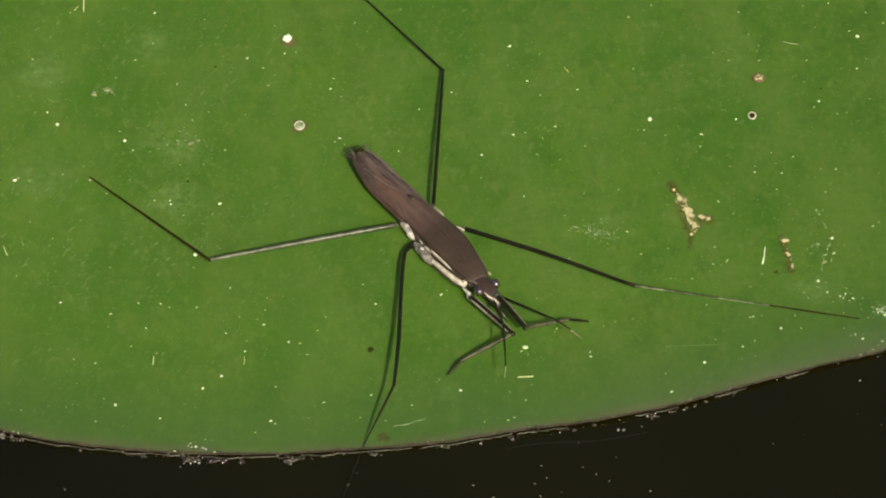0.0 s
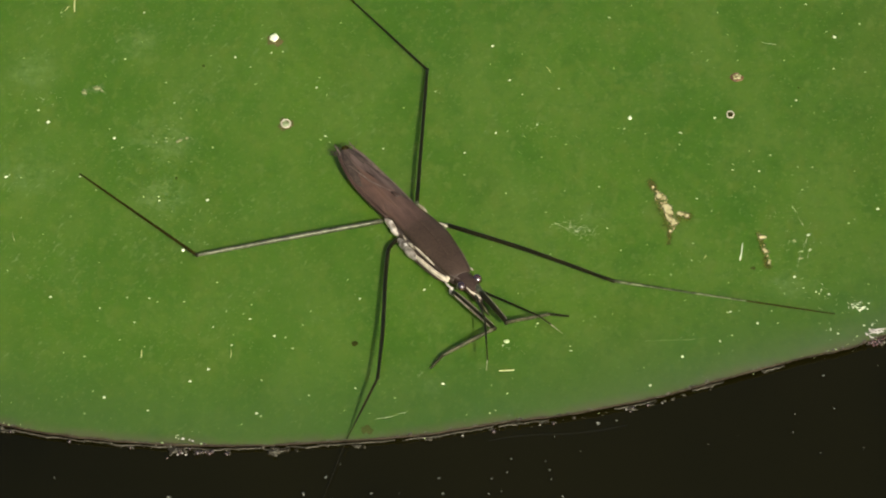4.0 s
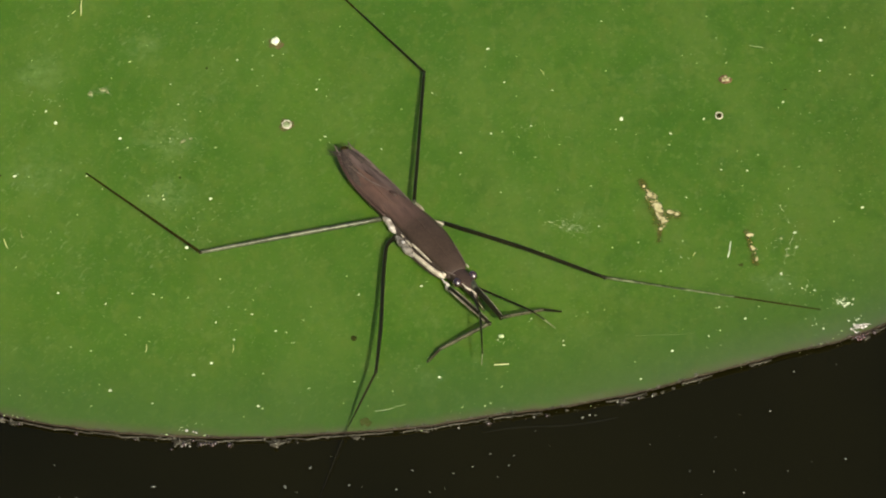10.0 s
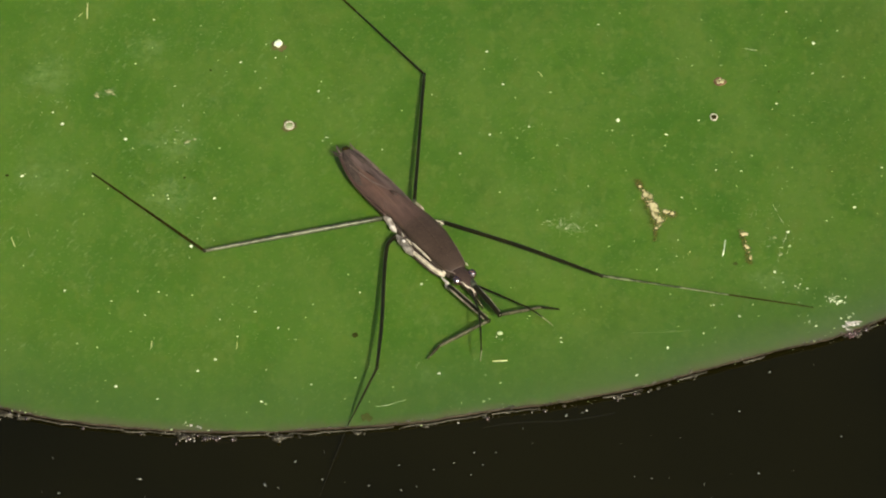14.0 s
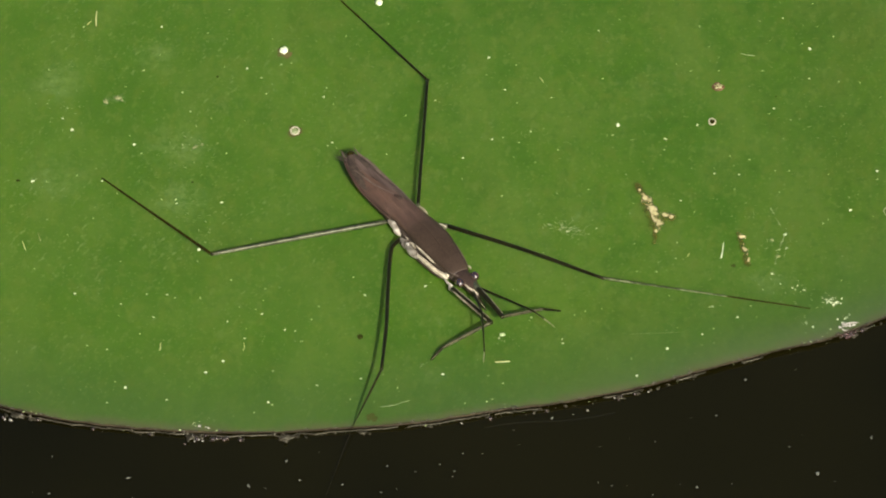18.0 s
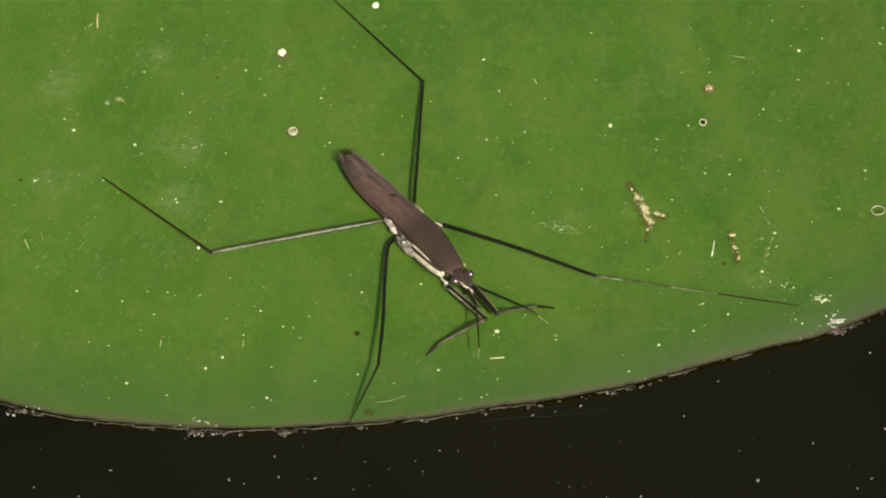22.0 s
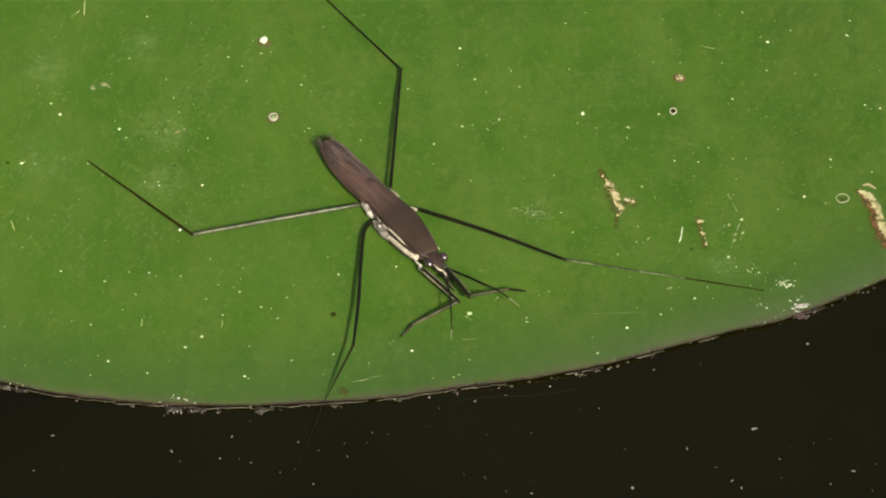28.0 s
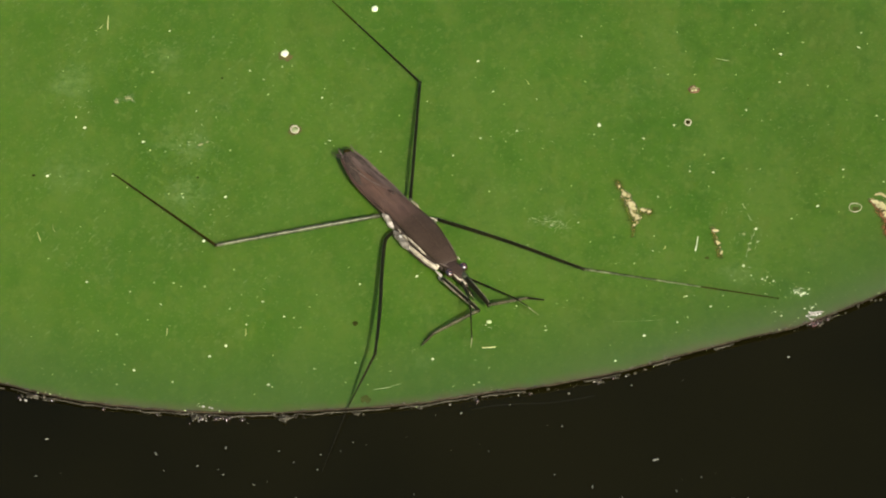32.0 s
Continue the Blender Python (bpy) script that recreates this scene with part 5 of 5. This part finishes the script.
def build_grit():
    rnd = random.Random(21)
    bm, pale = bmesh.new(), bmesh.new()
    for k in range(600):
        deg = rnd.uniform(-102, -49)
        if noise.noise(Vector((deg / 2.2, 4.0, 0))) < -0.12:
            continue
        a = radians(deg)
        out = abs(rnd.gauss(0, 0.14)) - 0.10
        s = min(0.085, 0.016 * rnd.paretovariate(1.6))
        o = leaf_edge(a) + out
        z = 0.01 if out < 0 else rnd.uniform(WATER_Z, -0.05) if out < 0.06 else WATER_Z
        blob(LEAF_X + math.cos(a) * o, LEAF_Y + math.sin(a) * o, z, s * rnd.uniform(1, 2.2), s, s * 0.7, k, 0.3, 1, pale if rnd.random() < 0.08 and s < 0.05 else bm, a + math.pi / 2 + rnd.gauss(0, 0.4))
    tagged(part("rim_grit", bm, CRUST), "brown grit and scum along the leaf's rim", "grit", kind="stuff")
    tagged(part("rim_crumbs", pale, DUST), "pale crumbs along the leaf's rim", "crumbs", kind="stuff")


build_grit()

bm = tube([(1.9, -13.29, 0, 0.02), (3.0, -13.0, 0, 0.05), (4.6, -12.82, 0.0, 0.05), (6.13, -12.76, 0.0, 0.05), (7.76, -12.48, 0.0, 0.06), (9.06, -12.15, 0, 0.03)], 8, 6, None, 0.10)
crease = part("film_crease", bm, CREASE)
crease.location.z = WATER_Z * MM
tagged(crease, "thin pale crease in the film on the water", "film")

# ---- specks that drift on the water ----
DRIFT = [(15.2, -12.2), (7.0, -12.1), (19.5, -8.7), (9.5, -22.5), (12.3, -19.1), (13.8, -17.2), (12.3, -18.0), (9.1, -19.9), (7.6, -19.7), (10.4, -14.0), (9.0, -17.2), (2.2, -15.2), (-0.1, -16.0), (-6.9, -15.1), (-9.6, -17.8), (-21.4, -18.2), (-22.3, -18.1), (-21.5, -15.5), (-18.8, -18.8), (-16.8, -18.5), (3.8, -13.4), (13.8, -12.4), (11.9, -14.2), (27.5, -14.7), (10.7, -17.4), (16.8, -17.1), (22.9, -16.7), (20.4, -13.5), (8.8, -14.6), (32.6, -14.8), (38.4, -15.2), (39.1, -13.3), (36.1, -11.7), (34.9, -12.1), (33.0, -12.6), (19.8, -14.4), (4.2, -14.5), (-2.3, -17.8)]
FLOW_X = [0.007, -0.634, 1.134, -0.701, -0.059, -0.031, 0.204, 0.049, 0.185, -0.486, 0.395, -1.456, -0.272, 0.657, 0.031, -1.13, -0.897, 1.108, 1.6, -1.416]
FLOW_Y = [-0.033, -0.138, 0.194, 0.108, 0.026, -0.176, 0.096, -0.141, 0.241, -0.148, -0.146, -0.541, -0.184, 0.39, 0.179, -0.501, -0.389, 0.41, 0.487, -0.334]
# larger specks: size, then the place every four seconds
TRACKS_A = [
    (0.1, [(-13.78, -17.34), (-14.47, -17.3), (-15.05, -17.31), (-15.97, -17.18), (-17.04, -17.13), (-18.2, -17.03), (-19.25, -16.8), (-20.93, -16.17), (-22.88, -15.8)]),
    (0.085, [(-6.11, -15.82), (-6.43, -15.9), (-6.85, -15.87), (-7.7, -15.86), (-8.58, -15.81), (-9.33, -15.85), (-9.78, -15.95), (-10.67, -16.15), (-12.44, -16.47)]),
    (0.105, [(-6.84, -17.06), (-7.58, -17.07), (-8.1, -17.18), (-9.16, -17.39), (-10.41, -17.68), (-11.64, -17.7), (-12.57, -17.65), (-14.11, -17.35), (-16.51, -16.97)]),
    (0.06, [(-3.15, -16.94), (-4.1, -17.02), (-4.67, -17.12), (-5.9, -17.14), (-7.52, -17.18), (-8.88, -17.37), (-9.8, -17.64), (-11.33, -17.88), (-14.07, -17.93)]),
    (0.055, [(1.22, -16.71), (-0.41, -17.04), (-1.99, -17.32), (-3.39, -17.55), (-5.05, -17.65), (-6.68, -17.57), (-7.86, -17.7), (-9.54, -18.2), (-12.55, -18.63)]),
]
TRACKS_B = [
    (0.04, [(-1.37, -16.83), (-2.67, -17.04), (-3.97, -17.24), (-4.97, -17.27), (-6.03, -17.44), (-7.13, -17.57), (-8.43, -17.73), (-10.22, -17.94), (-12.84, -18.19)]),
    (0.06, [(3.57, -16.62), (1.92, -17.06), (-0.04, -17.47), (-1.73, -17.81), (-3.16, -18.08), (-4.47, -18.32), (-5.91, -18.59), (-7.86, -18.95), (-10.77, -19.45)]),
    (0.05, [(3.63, -14.52), (3.1, -14.58), (2.65, -14.67), (1.85, -15.05), (1.09, -15.2), (0.18, -15.36), (-0.99, -15.54), (-2.64, -15.76), (-5.03, -15.99)]),
    (0.05, [(6.41, -15.09), (5.07, -15.36), (3.8, -15.6), (2.67, -15.81), (1.1, -16.33), (-0.62, -16.85), (-2.01, -17.27), (-4.04, -17.66), (-7.09, -18.21)]),
    (0.055, [(9.1, -16.28), (5.71, -17.24), (2.73, -18.02), (0.27, -18.63), (-1.68, -19.09), (-3.26, -19.47), (-4.78, -19.84), (-5.96, -19.88), (-8.3, -20.51)]),
]
TRACKS_C = [
    (0.05, [(3.3, -15.75), (2.08, -15.98), (0.88, -16.18), (-0.22, -16.35), (-1.24, -16.51), (-2.63, -16.78), (-3.83, -16.96), (-5.71, -17.24), (-8.5, -17.62)]),
    (0.085, [(7.67, -11.44), (7.47, -11.6), (7.3, -11.83), (6.77, -11.91), (5.95, -12.28), (5.18, -12.53), (4.44, -12.86), (3.24, -13.22), (1.25, -13.62)]),
    (0.05, [(29.2, -10.91), (21.23, -13.79), (16.02, -15.53), (12.39, -16.65), (9.82, -17.42), (7.85, -18.0), (5.9, -18.59), (3.8, -19.26), (-1.13, -20.71)]),
    (0.075, [(35.41, -4.07), (31.09, -5.55), (28.47, -6.36), (26.73, -6.9), (25.39, -7.35), (24.25, -7.77), (23.51, -8.0), (22.41, -8.47), (20.45, -8.97)]),
    (0.055, [(19.89, -8.54), (19.29, -8.61), (18.78, -8.71), (18.07, -8.89), (16.9, -9.35), (15.75, -9.93), (14.83, -10.22), (13.54, -10.64), (11.23, -11.33)]),
]
TRACKS_D = [
    (0.1, [(50.38, -4.09), (44.59, -6.18), (36.71, -9.13), (28.99, -12.09), (24.65, -13.66), (21.74, -14.54), (19.18, -15.46), (15.37, -16.91), (8.88, -19.54)]),
    (0.065, [(57.19, -3.73), (52.08, -5.53), (45.43, -7.98), (37.64, -10.98), (30.64, -13.8), (26.65, -15.37), (23.54, -16.52), (20.65, -17.7), (13.74, -19.88)]),
    (0.1, [(52.66, -3.56), (47.83, -5.26), (41.65, -7.51), (34.59, -10.19), (29.24, -12.23), (26.01, -13.4), (23.21, -14.22), (19.25, -15.3), (12.57, -17.37)]),
    (0.11, [(52.5, -4.55), (45.79, -7.0), (36.07, -10.74), (26.88, -14.33), (21.82, -16.23), (18.61, -17.33), (16.02, -18.37), (12.23, -20.02), (6.3, -21.93)]),
    (0.07, [(59.61, -4.04), (53.93, -6.07), (46.26, -8.94), (36.82, -12.68), (28.66, -16.07), (24.36, -17.85), (21.54, -18.95), (18.44, -19.97), (11.5, -21.96)]),
]
TRACKS_E = [
    (0.1, [(63.78, -3.72), (58.68, -5.52), (52.05, -7.96), (44.29, -10.95), (36.73, -14.05), (31.41, -16.38), (28.2, -17.64), (24.83, -18.62), (16.98, -20.52)]),
    (0.08, [(59.06, -3.95), (53.54, -5.93), (46.15, -8.68), (37.18, -12.21), (29.29, -15.46), (25.06, -17.2), (22.23, -18.15), (17.91, -19.43), (10.76, -21.62)]),
    (0.07, [(64.21, -3.84), (58.89, -5.73), (51.87, -8.33), (43.5, -11.59), (35.21, -15.06), (29.79, -17.48), (26.76, -18.72), (23.52, -19.66), (15.62, -21.74)]),
    (0.06, [(44.94, -6.16), (33.96, -10.4), (24.29, -14.04), (18.65, -16.03), (15.05, -17.25), (12.01, -18.44), (9.61, -19.53), (6.46, -20.5), (1.76, -21.89)]),
    (0.05, [(0.19, -15.85), (-0.61, -15.95), (-1.49, -16.05), (-2.17, -16.06), (-3.02, -16.14), (-3.96, -16.26), (-5.17, -16.4), (-6.86, -16.56), (-9.33, -16.72)]),
]
TRACKS_F = [
    (0.055, [(7.05, -15.56), (5.15, -16.01), (3.43, -16.38), (1.96, -16.67), (0.69, -16.91), (-0.55, -17.15), (-2.01, -17.43), (-2.94, -16.57), (-5.74, -16.73)]),
]


def flow(x, y, t):
    """The drift of the water film round the leaf, in millimetres a second."""
    x = max(-26.0, min(34.0, x))
    s, d, e = t / 32, (math.hypot(x - LEAF_X, y - LEAF_Y) - 72) / 5, x / 20
    terms = [a * b for b in (1, e, d, d * e, d * d) for a in (1, s, s * s, s ** 3)]
    return sum(a * b for a, b in zip(FLOW_X, terms)), sum(a * b for a, b in zip(FLOW_Y, terms))


def drift(x, y, t0, t1):
    n = max(1, int(abs(t1 - t0) / 0.5))
    h = (t1 - t0) / n
    for k in range(n):
        u, v = flow(x, y, t0 + h * (k + 0.5))
        x, y = x + u * h, y + v * h
    return clear(x, y)


def clear(x, y):
    """Off the leaf."""
    r = math.hypot(x - LEAF_X, y - LEAF_Y)
    f = max(1.0, (LEAF_R + 0.75) / r)
    return LEAF_X + (x - LEAF_X) * f, LEAF_Y + (y - LEAF_Y) * f


TIMES = (0, 4, 8, 12, 16, 20, 24, 28, 32)
drifting = []


def build_drifting():
    rnd = random.Random(11)
    kinds = dust_meshes("floating_speck", WET_DUST, 0.6)
    for i, (r, row) in enumerate([*TRACKS_A, *TRACKS_B, *TRACKS_C, *TRACKS_D, *TRACKS_E, *TRACKS_F]):
        ob = new("floating_speck", kinds[i % 5])
        ob.scale = (r * (1.5 if i == 17 else 0.85), r * 0.85, r * 0.85)
        tagged(ob, "larger whitish speck drifting on the dark water", "speck", "specks drifting on the water")
        drifting.append((ob, [clear(*p) for p in row], r))
    for x, y in DRIFT:
        ob = new("floating_speck", rnd.choice(kinds))
        r = rnd.choice((0.020, 0.024, 0.028, 0.034, 0.040))
        ob.scale = (r * rnd.uniform(0.9, 1.5), r, r)
        tagged(ob, "tiny whitish speck drifting on the dark water", "speck", "specks drifting on the water")
        drifting.append((ob, [drift(x, y, 16, t) for t in TIMES], r))


build_drifting()


def build_sliver():
    """A straw sliver, straw-coloured on one side and dull green on the other."""
    sliver = new("straw_sliver")
    tagged(sliver, "straw-coloured sliver that rolls over on the leaf", "sliver")
    bm = bmesh.new()
    rings_to_mesh(bm, [[Vector((x, y * w, z)) for y, z in ((-0.036, -0.01), (0.036, -0.01), (0.032, 0.015), (-0.032, 0.015))] for x, w in ((-0.40, 0.6), (-0.37, 0.95), (0.0, 1.0), (0.37, 0.9), (0.40, 0.6))])
    part("straw_side", bm, STRAW, sliver, "bright straw side")
    bm = bmesh.new()
    rings_to_mesh(bm, [[Vector((x, y * w, z)) for y, z in ((-0.060, -0.012), (0.060, -0.012), (0.052, -0.03), (-0.052, -0.03))] for x, w in ((-0.42, 0.5), (-0.3, 1.0), (0.3, 1.0), (0.43, 0.5))])
    part("green_side", bm, SLIVER_BACK, sliver, "dull green side")
    return sliver


sliver = build_sliver()


def motions():
    walk(sliver, [(t, pose(2.88 * MM, -8.56 * MM, 0.06 * MM, rx, 0, 4.6)) for t, rx in ((0, 0), (23.1, 0), (23.4, 55), (23.7, 115), (24.0, 176), (30.4, 176), (30.6, 115), (30.75, 55), (30.95, 0), (32, 0))])
    for i, (ob, places, r) in enumerate(drifting):
        walk(ob, [(t, pose(x * MM, y * MM, (WATER_Z + r * 0.3) * MM, 0, 0, (i * 53) % 180 + t * 0.4)) for t, (x, y) in zip(TIMES, places)])


motions()
